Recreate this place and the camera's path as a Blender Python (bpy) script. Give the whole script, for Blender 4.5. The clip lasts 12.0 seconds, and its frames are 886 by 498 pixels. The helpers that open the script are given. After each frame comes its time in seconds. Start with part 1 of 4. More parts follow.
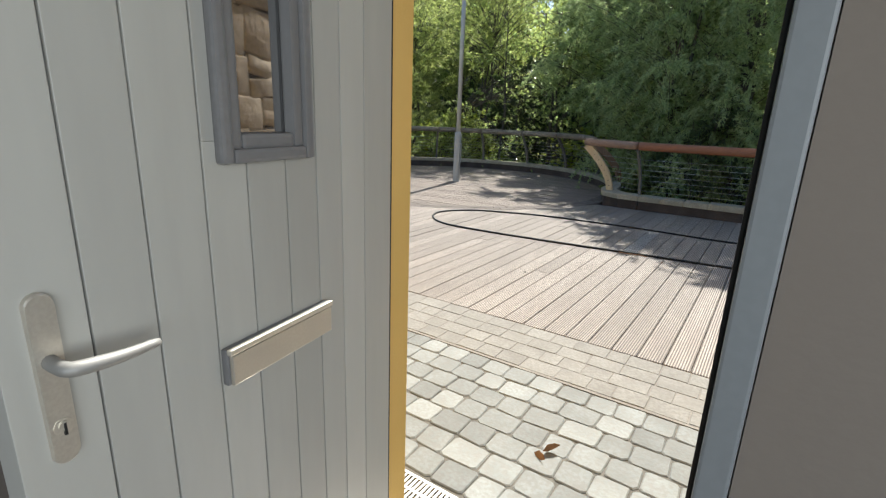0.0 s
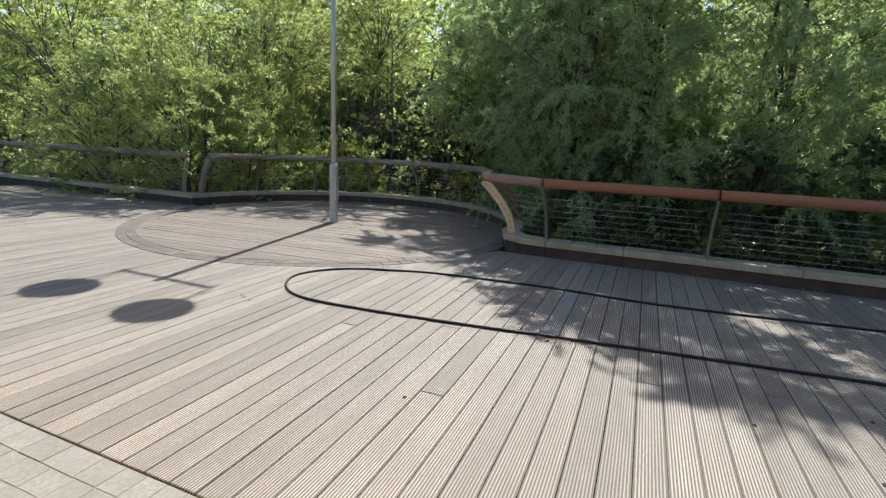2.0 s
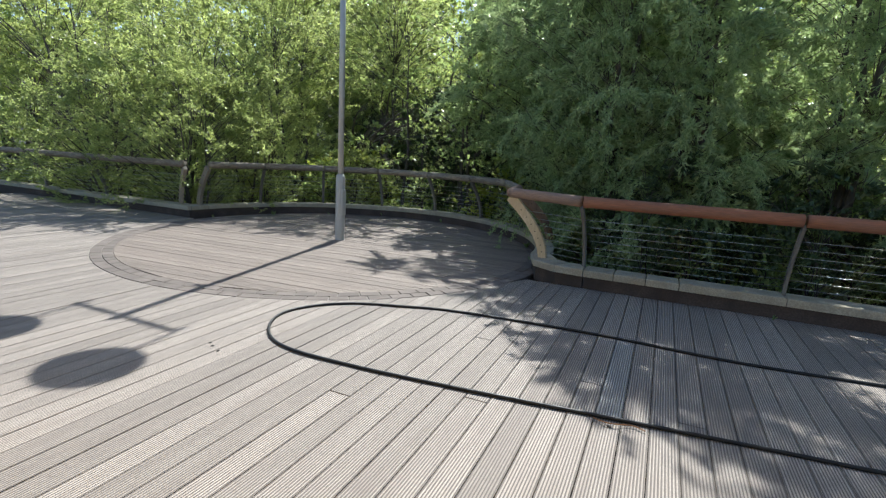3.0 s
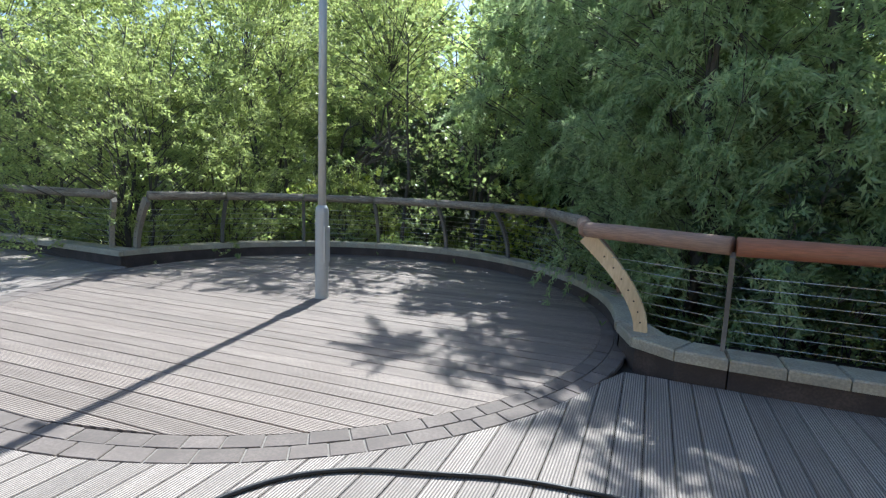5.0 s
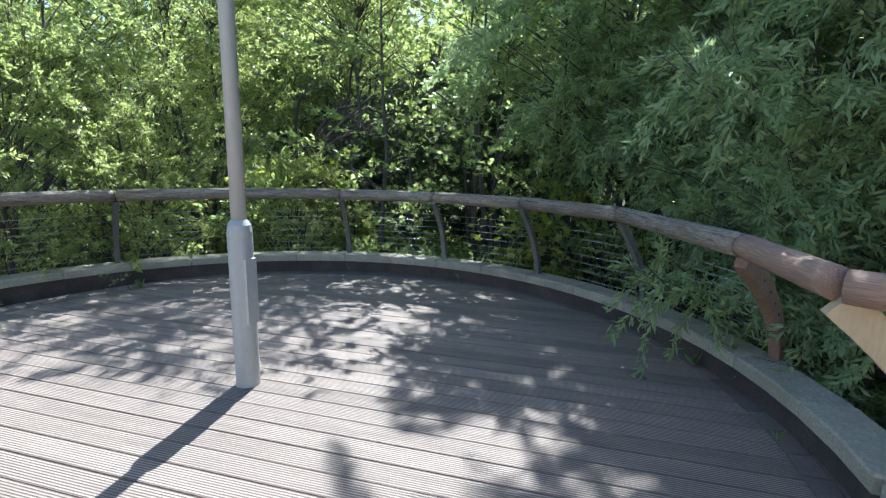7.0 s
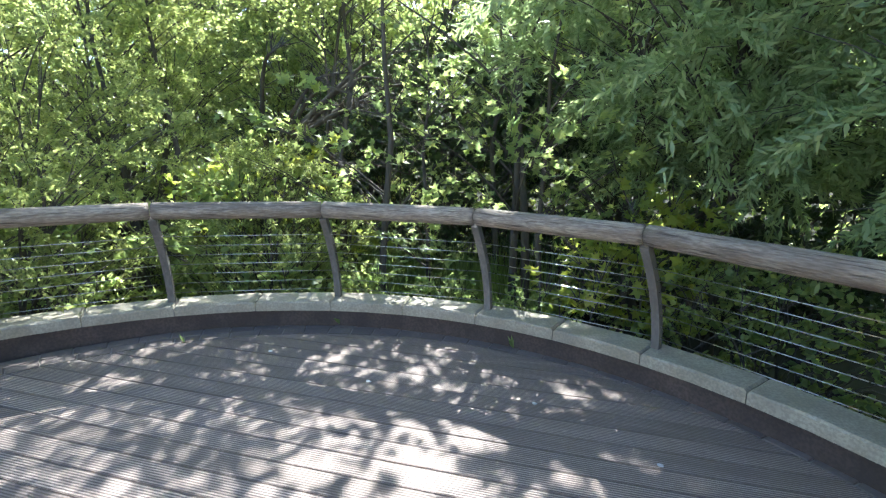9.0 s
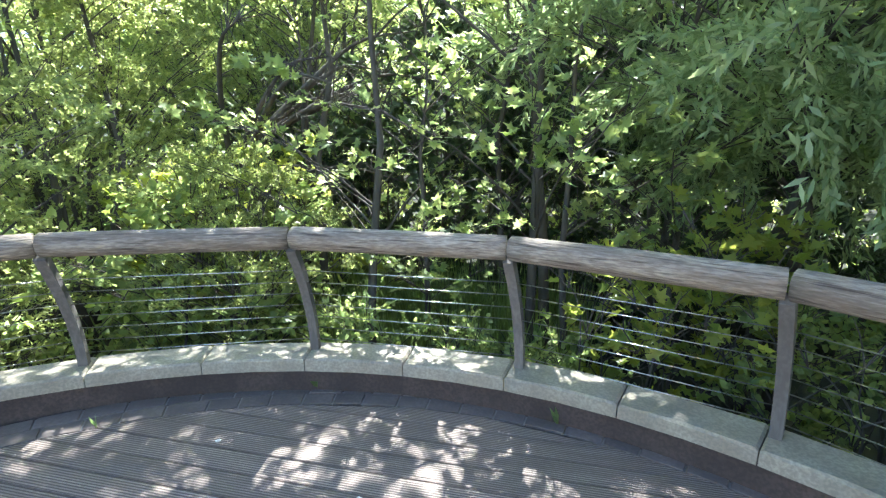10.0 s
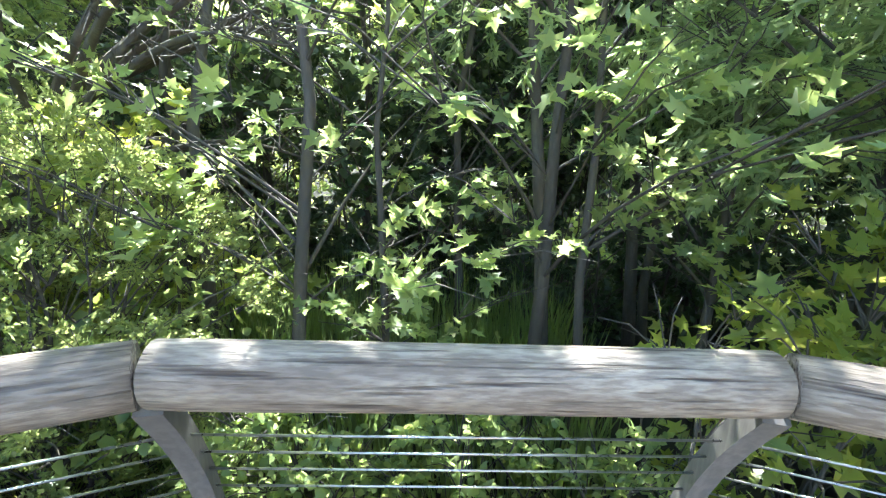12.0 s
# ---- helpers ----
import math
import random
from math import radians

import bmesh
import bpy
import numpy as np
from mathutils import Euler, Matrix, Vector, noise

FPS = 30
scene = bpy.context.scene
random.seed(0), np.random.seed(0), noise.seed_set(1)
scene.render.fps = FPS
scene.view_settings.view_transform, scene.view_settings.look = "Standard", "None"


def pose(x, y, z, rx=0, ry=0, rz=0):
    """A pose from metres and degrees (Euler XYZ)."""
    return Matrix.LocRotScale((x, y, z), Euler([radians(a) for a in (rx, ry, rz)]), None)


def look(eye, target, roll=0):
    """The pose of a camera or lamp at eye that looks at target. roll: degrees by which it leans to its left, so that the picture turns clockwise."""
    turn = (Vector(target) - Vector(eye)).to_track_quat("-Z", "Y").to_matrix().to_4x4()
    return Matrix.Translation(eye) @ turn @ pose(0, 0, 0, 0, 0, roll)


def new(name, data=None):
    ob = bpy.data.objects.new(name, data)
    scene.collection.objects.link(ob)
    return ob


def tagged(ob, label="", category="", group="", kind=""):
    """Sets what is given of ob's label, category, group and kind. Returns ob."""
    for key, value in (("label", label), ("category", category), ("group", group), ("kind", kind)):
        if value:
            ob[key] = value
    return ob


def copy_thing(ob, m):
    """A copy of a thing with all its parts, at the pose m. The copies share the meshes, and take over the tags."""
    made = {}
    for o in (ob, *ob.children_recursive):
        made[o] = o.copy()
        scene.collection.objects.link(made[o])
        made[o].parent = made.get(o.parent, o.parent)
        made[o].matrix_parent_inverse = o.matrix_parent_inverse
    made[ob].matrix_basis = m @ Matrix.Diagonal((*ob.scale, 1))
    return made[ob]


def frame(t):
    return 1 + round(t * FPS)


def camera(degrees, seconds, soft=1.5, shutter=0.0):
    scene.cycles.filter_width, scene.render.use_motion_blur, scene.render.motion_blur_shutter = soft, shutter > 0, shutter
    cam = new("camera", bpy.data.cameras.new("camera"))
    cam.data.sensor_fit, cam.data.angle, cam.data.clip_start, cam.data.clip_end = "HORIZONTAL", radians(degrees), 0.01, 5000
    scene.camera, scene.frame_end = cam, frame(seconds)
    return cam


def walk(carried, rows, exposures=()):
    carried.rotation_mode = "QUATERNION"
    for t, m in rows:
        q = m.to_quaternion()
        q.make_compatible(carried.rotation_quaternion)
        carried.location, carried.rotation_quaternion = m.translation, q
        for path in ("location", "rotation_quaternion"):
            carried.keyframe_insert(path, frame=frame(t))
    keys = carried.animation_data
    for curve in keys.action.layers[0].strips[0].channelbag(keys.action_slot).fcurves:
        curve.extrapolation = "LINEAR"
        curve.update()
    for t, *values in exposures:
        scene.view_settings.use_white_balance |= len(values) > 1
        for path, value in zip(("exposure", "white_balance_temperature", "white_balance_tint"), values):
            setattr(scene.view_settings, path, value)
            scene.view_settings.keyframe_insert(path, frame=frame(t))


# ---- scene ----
cam = camera(85.2, 12.0, soft=1.25)
PATH = [
    (0, (-0.214, 0.286, 1.308), (-1.294, 1.884, 0.78), 2.2),
    (0.5, (-0.343, 0.549, 1.339), (-1.196, 2.286, 0.836), 2.8),
    (1, (-0.498, 0.88, 1.36), (-1.232, 2.68, 0.891), 2.8),
    (1.5, (-0.675, 1.342, 1.374), (-1.372, 3.168, 0.95), 2.4),
    (2, (-0.802, 1.877, 1.383), (-1.541, 3.689, 0.97), 2.7),
    (2.5, (-0.984, 2.313, 1.393), (-1.758, 4.112, 0.988), 3.2),
    (3, (-1.226, 2.743, 1.399), (-2.026, 4.536, 1.019), 3.2),
    (5, (-2.501, 4.642, 1.312), (-3.282, 6.464, 1.043), 2.2),
    (5.5, (-2.8, 5.13, 1.337), (-3.559, 6.957, 1.044), 1.6),
    (6, (-3.116, 5.63, 1.359), (-3.841, 7.468, 1.048), 1.6),
    (6.5, (-3.39, 6.128, 1.387), (-4.087, 7.972, 1.053), 1.4),
    (7, (-3.699, 6.717, 1.38), (-4.376, 8.565, 1.026), 0.9),
    (7.2, (-3.841, 6.926, 1.366), (-4.52, 8.77, 0.992), 0.2),
    (9, (-4.812, 8.665, 1.477), (-5.461, 10.507, 1.048), 0.6),
    (9.5, (-5.088, 9.125, 1.476), (-5.704, 10.981, 1.058), 0.8),
    (10, (-5.312, 9.567, 1.481), (-5.899, 11.43, 1.05), 0.2),
    (10.5, (-5.59, 9.978, 1.476), (-6.054, 11.875, 1.045), 1.1),
    (11, (-5.877, 10.303, 1.45), (-6.202, 12.229, 1.023), 1.5),
    (11.5, (-6.07, 10.635, 1.434), (-6.322, 12.566, 0.979), 0.3),
    (12, (-6.269, 10.98, 1.441), (-6.385, 12.906, 0.913), 2.2),
]
walk(cam, [(t, look(eye, target, roll)) for t, eye, target, roll in PATH], exposures=[(0, 0.86, 6400, 6), (0.5, 0.98, 6400, 6), (1.0, 0.74, 6450, 6), (2.0, 0.74, 6250, 5), (5.0, 1.12, 5600, 5), (7.0, 1.5, 5500, 5), (9.0, 2.3, 5750, 8), (12.0, 3.1, 5800, 8)])

# ---- light ----
SUN_AZ, SUN_EL = radians(-11.0), radians(50.0)
world = bpy.data.worlds.new("sky")
scene.world = world
world.use_nodes = True
sky = world.node_tree.nodes.new("ShaderNodeTexSky")
sky.sky_type, sky.sun_disc, sky.sun_elevation, sky.sun_rotation = "NISHITA", False, SUN_EL, SUN_AZ
back = world.node_tree.nodes["Background"]
back.inputs["Strength"].default_value = 0.10
world.node_tree.links.new(sky.outputs[0], back.inputs["Color"])
sun = new("sun", bpy.data.lights.new("sun", "SUN"))
sun.data.energy, sun.data.angle, sun.data.color = 5.0, radians(0.55), (1.0, 0.96, 0.90)
sun_way = Vector((math.sin(SUN_AZ) * math.cos(SUN_EL), math.cos(SUN_AZ) * math.cos(SUN_EL), math.sin(SUN_EL)))
sun.matrix_world = look(sun_way * 60, (0, 0, 0))

# Added area lamp in an unseen hall opening, brightens the door and hall.
hall_fill_light = new("hall_fill_light", bpy.data.lights.new("hall_fill_light", "AREA"))
hall_fill_light.data.shape, hall_fill_light.data.size, hall_fill_light.data.size_y = "RECTANGLE", 3.4, 1.5
hall_fill_light.data.energy, hall_fill_light.data.color = 42.0, (0.96, 0.98, 1.0)
hall_fill_light.matrix_world = look((1.28, -1.2, 1.5), (-1.0, -1.2, 1.5))

# ---- materials ----


def material(name, colour, second=None, scale=6.0, rough=0.7, bump=0.2, fine=60.0, metal=0.0, stretch=(1, 1, 1), spread=0.12, third=None, depth=0.004, spec=0.4):
    """Two-scale procedural surface: large stains from one colour to a second, fine grain with relief, and a change from piece to piece."""
    m = bpy.data.materials.new(name)
    m.use_nodes = True
    nt = m.node_tree
    n, ln = nt.nodes, nt.links
    bsdf = n["Principled BSDF"]
    second = second or tuple(0.7 * c for c in colour)
    third = third or tuple(0.55 * c for c in colour)
    tc = n.new("ShaderNodeTexCoord")
    mp = n.new("ShaderNodeMapping")
    mp.inputs["Scale"].default_value = stretch
    ln.new(tc.outputs["Object"], mp.inputs["Vector"])
    info = n.new("ShaderNodeObjectInfo")
    shift = n.new("ShaderNodeVectorMath")
    shift.operation = "ADD"
    far = n.new("ShaderNodeVectorMath")
    far.operation = "SCALE"
    far.inputs[0].default_value = (37.0, 19.0, 53.0)
    ln.new(info.outputs["Random"], far.inputs["Scale"])
    ln.new(mp.outputs[0], shift.inputs[0])
    ln.new(far.outputs[0], shift.inputs[1])
    big = n.new("ShaderNodeTexNoise")
    big.inputs["Scale"].default_value, big.inputs["Detail"].default_value = scale, 6
    small = n.new("ShaderNodeTexNoise")
    small.inputs["Scale"].default_value, small.inputs["Detail"].default_value = fine, 4
    ln.new(shift.outputs[0], big.inputs["Vector"])
    ln.new(shift.outputs[0], small.inputs["Vector"])
    ramp = n.new("ShaderNodeValToRGB")
    ramp.color_ramp.elements[0].position, ramp.color_ramp.elements[1].position = 0.36, 0.66
    ramp.color_ramp.elements[0].color, ramp.color_ramp.elements[1].color = (*second, 1), (*colour, 1)
    ln.new(big.outputs["Fac"], ramp.inputs[0])
    grain = n.new("ShaderNodeMix")
    grain.data_type = "RGBA"
    span = n.new("ShaderNodeMapRange")
    span.inputs["From Min"].default_value, span.inputs["From Max"].default_value = 0.62, 0.4
    span.inputs["To Max"].default_value = 0.6
    ln.new(small.outputs["Fac"], span.inputs["Value"])
    ln.new(span.outputs[0], grain.inputs["Factor"])
    ln.new(ramp.outputs[0], grain.inputs["A"])
    grain.inputs["B"].default_value = (*third, 1)
    hsv = n.new("ShaderNodeHueSaturation")
    val = n.new("ShaderNodeMapRange")
    val.inputs["To Min"].default_value, val.inputs["To Max"].default_value = 1 - spread, 1 + spread
    ln.new(info.outputs["Random"], val.inputs["Value"])
    ln.new(val.outputs[0], hsv.inputs["Value"])
    ln.new(grain.outputs["Result"], hsv.inputs["Color"])
    ln.new(hsv.outputs[0], bsdf.inputs["Base Color"])
    rr = n.new("ShaderNodeMapRange")
    rr.inputs["To Min"].default_value, rr.inputs["To Max"].default_value = max(0.05, rough - 0.12), min(1.0, rough + 0.12)
    ln.new(small.outputs["Fac"], rr.inputs["Value"])
    ln.new(rr.outputs[0], bsdf.inputs["Roughness"])
    bsdf.inputs["Metallic"].default_value = metal
    bsdf.inputs["Specular IOR Level"].default_value = spec
    bp = n.new("ShaderNodeBump")
    bp.inputs["Strength"].default_value, bp.inputs["Distance"].default_value = bump, depth
    ln.new(small.outputs["Fac"], bp.inputs["Height"])
    ln.new(bp.outputs[0], bsdf.inputs["Normal"])
    return m


def leaf_material(name, colour, second, glow=0.45, gloss=0.35, through_leaf=2.4):
    """Thin leaves: reflect and let light through; tone changes from leaf to leaf."""
    m = bpy.data.materials.new(name)
    m.use_nodes = True
    n, ln = m.node_tree.nodes, m.node_tree.links
    bsdf = n["Principled BSDF"]
    geo = n.new("ShaderNodeNewGeometry")
    mix = n.new("ShaderNodeMix")
    mix.data_type = "RGBA"
    mix.inputs["A"].default_value, mix.inputs["B"].default_value = (*second, 1), (*colour, 1)
    ln.new(geo.outputs["Random Per Island"], mix.inputs["Factor"])
    ln.new(mix.outputs["Result"], bsdf.inputs["Base Color"])
    bsdf.inputs["Roughness"].default_value = gloss
    bsdf.inputs["Specular IOR Level"].default_value = 0.5
    tr = n.new("ShaderNodeBsdfTranslucent")
    hsv = n.new("ShaderNodeHueSaturation")
    hsv.inputs["Hue"].default_value, hsv.inputs["Saturation"].default_value, hsv.inputs["Value"].default_value = 0.488, 1.05, through_leaf
    ln.new(mix.outputs["Result"], hsv.inputs["Color"])
    ln.new(hsv.outputs[0], tr.inputs["Color"])
    ms = n.new("ShaderNodeMixShader")
    ms.inputs[0].default_value = glow
    ln.new(bsdf.outputs[0], ms.inputs[1])
    ln.new(tr.outputs[0], ms.inputs[2])
    ln.new(ms.outputs[0], n["Material Output"].inputs["Surface"])
    return m


def log_material(name, colour, second, third):
    """Weathered round timber: worn pale patches, brown streaks and long drying cracks."""
    m = material(name, colour, second, scale=5.0, rough=0.85, fine=30, stretch=(0.75, 4.0, 4.0), third=third, bump=0.8, depth=0.006)
    n, ln = m.node_tree.nodes, m.node_tree.links
    bsdf = n["Principled BSDF"]
    tc, mp, ns, ramp, mix = n.new("ShaderNodeTexCoord"), n.new("ShaderNodeMapping"), n.new("ShaderNodeTexNoise"), n.new("ShaderNodeMapRange"), n.new("ShaderNodeMix")
    mp.inputs["Scale"].default_value = (3.5, 95, 95)
    ns.inputs["Scale"].default_value, ns.inputs["Detail"].default_value = 1.0, 3.0
    ramp.inputs["From Min"].default_value, ramp.inputs["From Max"].default_value = 0.54, 0.70
    mix.data_type = "RGBA"
    mix.inputs["B"].default_value = (0.075, 0.055, 0.042, 1)
    ln.new(tc.outputs["Object"], mp.inputs[0])
    ln.new(mp.outputs[0], ns.inputs["Vector"])
    ln.new(ns.outputs[0], ramp.inputs["Value"])
    ln.new(ramp.outputs[0], mix.inputs["Factor"])
    ln.new(bsdf.inputs["Base Color"].links[0].from_socket, mix.inputs["A"])
    ln.new(mix.outputs["Result"], bsdf.inputs["Base Color"])
    bp = n.new("ShaderNodeBump")
    bp.invert = True
    bp.inputs["Strength"].default_value, bp.inputs["Distance"].default_value = 0.9, 0.004
    ln.new(ramp.outputs[0], bp.inputs["Height"])
    ln.new(bsdf.inputs["Normal"].links[0].from_socket, bp.inputs["Normal"])
    ln.new(bp.outputs[0], bsdf.inputs["Normal"])
    return m


def deck_material(name, colour, second, third):
    """Weathered grooved decking: ribs run along the board, the grooves are darker in colour."""
    m = material(name, colour, second, scale=2.2, rough=0.75, bump=0.15, fine=45, stretch=(9, 0.9, 1), spread=0.2, third=third)
    n, ln = m.node_tree.nodes, m.node_tree.links
    bsdf = n["Principled BSDF"]
    tc = n.new("ShaderNodeTexCoord")
    sep = n.new("ShaderNodeSeparateXYZ")
    ln.new(tc.outputs["Object"], sep.inputs[0])
    mul = n.new("ShaderNodeMath")
    mul.operation = "MULTIPLY"
    mul.inputs[1].default_value = 2 * math.pi / 0.0145
    ln.new(sep.outputs["X"], mul.inputs[0])
    sn = n.new("ShaderNodeMath")
    sn.operation = "COSINE"
    ln.new(mul.outputs[0], sn.inputs[0])
    lift = n.new("ShaderNodeMapRange")
    lift.interpolation_type = "SMOOTHSTEP"
    lift.inputs["From Min"].default_value, lift.inputs["From Max"].default_value = -0.65, 0.25
    ln.new(sn.outputs[0], lift.inputs["Value"])
    bp = n.new("ShaderNodeBump")
    bp.inputs["Strength"].default_value, bp.inputs["Distance"].default_value = 0.8, 0.005
    ln.new(lift.outputs[0], bp.inputs["Height"])
    old = bsdf.inputs["Normal"].links[0].from_node
    ln.new(old.outputs[0], bp.inputs["Normal"])
    ln.new(bp.outputs[0], bsdf.inputs["Normal"])
    was = bsdf.inputs["Base Color"].links[0].from_socket
    groove_mix = n.new("ShaderNodeMix")
    groove_mix.data_type = "RGBA"
    groove_mix.inputs["A"].default_value = (*tuple(0.42 * c for c in second), 1)
    ln.new(lift.outputs[0], groove_mix.inputs["Factor"])
    ln.new(was, groove_mix.inputs["B"])
    ln.new(groove_mix.outputs["Result"], bsdf.inputs["Base Color"])
    return m


M_DECK = deck_material("grooved_deck", (0.46, 0.397, 0.338), (0.352, 0.295, 0.25), (0.27, 0.23, 0.195))
M_DECK_ROUND = deck_material("grooved_deck_round", (0.405, 0.335, 0.28), (0.285, 0.228, 0.188), (0.205, 0.16, 0.13))
M_SOIL = material("dark_soil", (0.05, 0.04, 0.03), (0.03, 0.026, 0.02), scale=3, rough=0.95)
M_COPING = material("coping_stone", (0.46, 0.415, 0.315), (0.35, 0.31, 0.23), scale=5, rough=0.88, third=(0.24, 0.215, 0.17), spread=0.06, fine=70, bump=0.3)
M_KERB = material("kerb_face", (0.105, 0.078, 0.066), (0.06, 0.046, 0.04), scale=4, rough=0.9, third=(0.042, 0.034, 0.03))
M_SETT = material("tumbled_sett", (0.285, 0.295, 0.28), (0.225, 0.23, 0.215), scale=7, rough=0.88, third=(0.22, 0.205, 0.185), spread=0.22, bump=0.35)
M_FLAT = material("flat_block", (0.30, 0.283, 0.25), (0.24, 0.224, 0.198), scale=6, rough=0.88, third=(0.2, 0.178, 0.155), spread=0.07, bump=0.35)
M_RING = material("ring_block", (0.195, 0.16, 0.137), (0.14, 0.115, 0.099), scale=5, rough=0.88, third=(0.12, 0.1, 0.086), spread=0.14)
M_PALE = deck_material("pale_new_plank", (0.45, 0.425, 0.39), (0.38, 0.355, 0.325), (0.32, 0.3, 0.27))
M_EDGE = material("edging_stone", (0.2, 0.2, 0.195), (0.15, 0.15, 0.145), scale=9, rough=0.85, third=(0.13, 0.13, 0.125))
M_DUST = material("dust_band", (0.27, 0.245, 0.21), (0.21, 0.185, 0.16), scale=5, rough=0.95, third=(0.17, 0.15, 0.13), bump=0.3)
M_JOINT = material("sand_joint", (0.17, 0.155, 0.13), (0.10, 0.09, 0.075), scale=8, rough=0.95)
M_STONE = material("split_stone", (0.53, 0.44, 0.34), (0.42, 0.34, 0.26), scale=4, rough=0.88, third=(0.36, 0.29, 0.205), spread=0.12, bump=0.7, depth=0.014, fine=22)
M_MORTAR = material("recess_mortar", (0.16, 0.125, 0.09), scale=9, rough=0.95)
M_YELLOW = material("yellow_render", (0.60, 0.40, 0.13), (0.54, 0.355, 0.11), scale=3, rough=0.9, third=(0.56, 0.37, 0.12), bump=0.12, fine=140)
M_DOOR = material("grey_door_paint", (0.37, 0.368, 0.345), (0.352, 0.35, 0.33), scale=2, rough=0.42, third=(0.34, 0.338, 0.318), bump=0.04, fine=30, stretch=(1, 1, 0.15))
M_FRAME = material("blue_grey_frame", (0.21, 0.228, 0.245), (0.2, 0.217, 0.233), scale=3, rough=0.45, bump=0.03, third=(0.19, 0.206, 0.222), spread=0.03)
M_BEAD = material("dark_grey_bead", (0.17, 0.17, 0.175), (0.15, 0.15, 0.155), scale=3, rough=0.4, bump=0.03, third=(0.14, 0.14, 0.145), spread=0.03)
M_SEAL = material("black_rubber", (0.012, 0.012, 0.013), rough=0.5)
M_LEVER = material("satin_grey_metal", (0.30, 0.295, 0.285), (0.28, 0.275, 0.265), scale=8, third=(0.26, 0.255, 0.245), rough=0.62, metal=0.6, bump=0.03, fine=200)
M_STEEL = material("brushed_steel", (0.66, 0.62, 0.55), (0.58, 0.55, 0.49), scale=8, third=(0.55, 0.51, 0.45), rough=0.42, metal=0.75, bump=0.05, fine=200)
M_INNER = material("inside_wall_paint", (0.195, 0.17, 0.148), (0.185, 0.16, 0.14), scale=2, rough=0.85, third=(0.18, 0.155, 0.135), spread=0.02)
M_INFLOOR = material("inside_floor", (0.16, 0.12, 0.09), scale=4, rough=0.6)
M_POST = material("grey_post_wood", (0.22, 0.205, 0.185), (0.15, 0.14, 0.125), scale=6, rough=0.8, stretch=(1, 1, 0.2))
M_ENDPOST = material("pale_post_wood", (0.70, 0.56, 0.36), (0.60, 0.46, 0.28), scale=5, rough=0.65, stretch=(1, 1, 0.2), third=(0.5, 0.37, 0.22))
M_ENDGREY = material("weathered_post_wood", (0.36, 0.31, 0.24), (0.26, 0.22, 0.17), scale=5, rough=0.8, stretch=(1, 1, 0.2))
M_RAIL = log_material("weathered_log", (0.41, 0.355, 0.275), (0.25, 0.205, 0.155), (0.13, 0.102, 0.076))
M_RAIL_RED = material("red_stained_log", (0.42, 0.15, 0.07), (0.27, 0.14, 0.09), scale=3, rough=0.7, fine=40, stretch=(0.3, 4, 4), third=(0.2, 0.09, 0.05), bump=0.4)
M_RAIL_BROWN = material("brown_log", (0.40, 0.25, 0.17), (0.30, 0.20, 0.145), scale=3, rough=0.75, fine=40, stretch=(0.3, 4, 4), third=(0.18, 0.12, 0.09), bump=0.5)
M_ENDBROWN = material("brown_post_wood", (0.36, 0.22, 0.14), (0.26, 0.16, 0.105), scale=5, rough=0.75, stretch=(1, 1, 0.2), third=(0.18, 0.115, 0.08))
M_CABLE = material("steel_cable", (0.6, 0.6, 0.6), rough=0.3, metal=1.0, bump=0.02)
M_POLE = material("galvanised_pole", (0.46, 0.46, 0.44), (0.43, 0.43, 0.415), scale=3, rough=0.5, metal=0.25, bump=0.03, third=(0.41, 0.41, 0.395), fine=25)
M_HOSE = material("black_hose", (0.014, 0.014, 0.015), rough=0.5)
M_BARK = material("bark", (0.13, 0.115, 0.095), (0.08, 0.07, 0.055), scale=9, rough=0.9, stretch=(1, 1, 0.25), bump=0.6, depth=0.01)
M_GRAVEL = material("brown_gravel", (0.46, 0.33, 0.24), (0.32, 0.22, 0.16), scale=30, rough=0.85, spread=0.3)
M_GROUND = material("bank_soil", (0.04, 0.042, 0.024), (0.022, 0.022, 0.014), scale=1.2, rough=0.95)
M_DRY = material("dry_leaf", (0.36, 0.19, 0.09), (0.25, 0.12, 0.05), scale=20, rough=0.7)
M_WILLOW = leaf_material("willow_leaf", (0.36, 0.44, 0.22), (0.20, 0.27, 0.12), 0.5, 0.25, 1.75)
M_ALDER = leaf_material("shrub_leaf", (0.275, 0.315, 0.115), (0.14, 0.18, 0.067), 0.58, 0.35, 2.4)
M_BRIGHT = leaf_material("bright_leaf", (0.29, 0.335, 0.11), (0.14, 0.19, 0.068), 0.6, 0.4)
M_MAPLE = leaf_material("maple_leaf", (0.33, 0.39, 0.14), (0.16, 0.225, 0.095), 0.6, 0.38, 2.1)
M_VINE = leaf_material("lime_leaf", (0.36, 0.40, 0.09), (0.2, 0.27, 0.06), 0.6, 0.35, 1.7)
# Darker leaf colour stands in for shade on the bank.
M_SHADE_LEAF = leaf_material("shade_dark_leaf", (0.085, 0.125, 0.05), (0.04, 0.065, 0.025), 0.3, 0.4, 1.6)
M_REED = leaf_material("reed_blade", (0.2, 0.28, 0.09), (0.12, 0.17, 0.06), 0.5, 0.4)
M_GLASS = bpy.data.materials.new("door_glass")
M_GLASS.use_nodes = True
g = M_GLASS.node_tree.nodes["Principled BSDF"]
g.inputs["Base Color"].default_value = (0.02, 0.02, 0.022, 1)
g.inputs["Roughness"].default_value, g.inputs["Specular IOR Level"].default_value = 0.03, 1.0
g.inputs["IOR"].default_value = 2.3
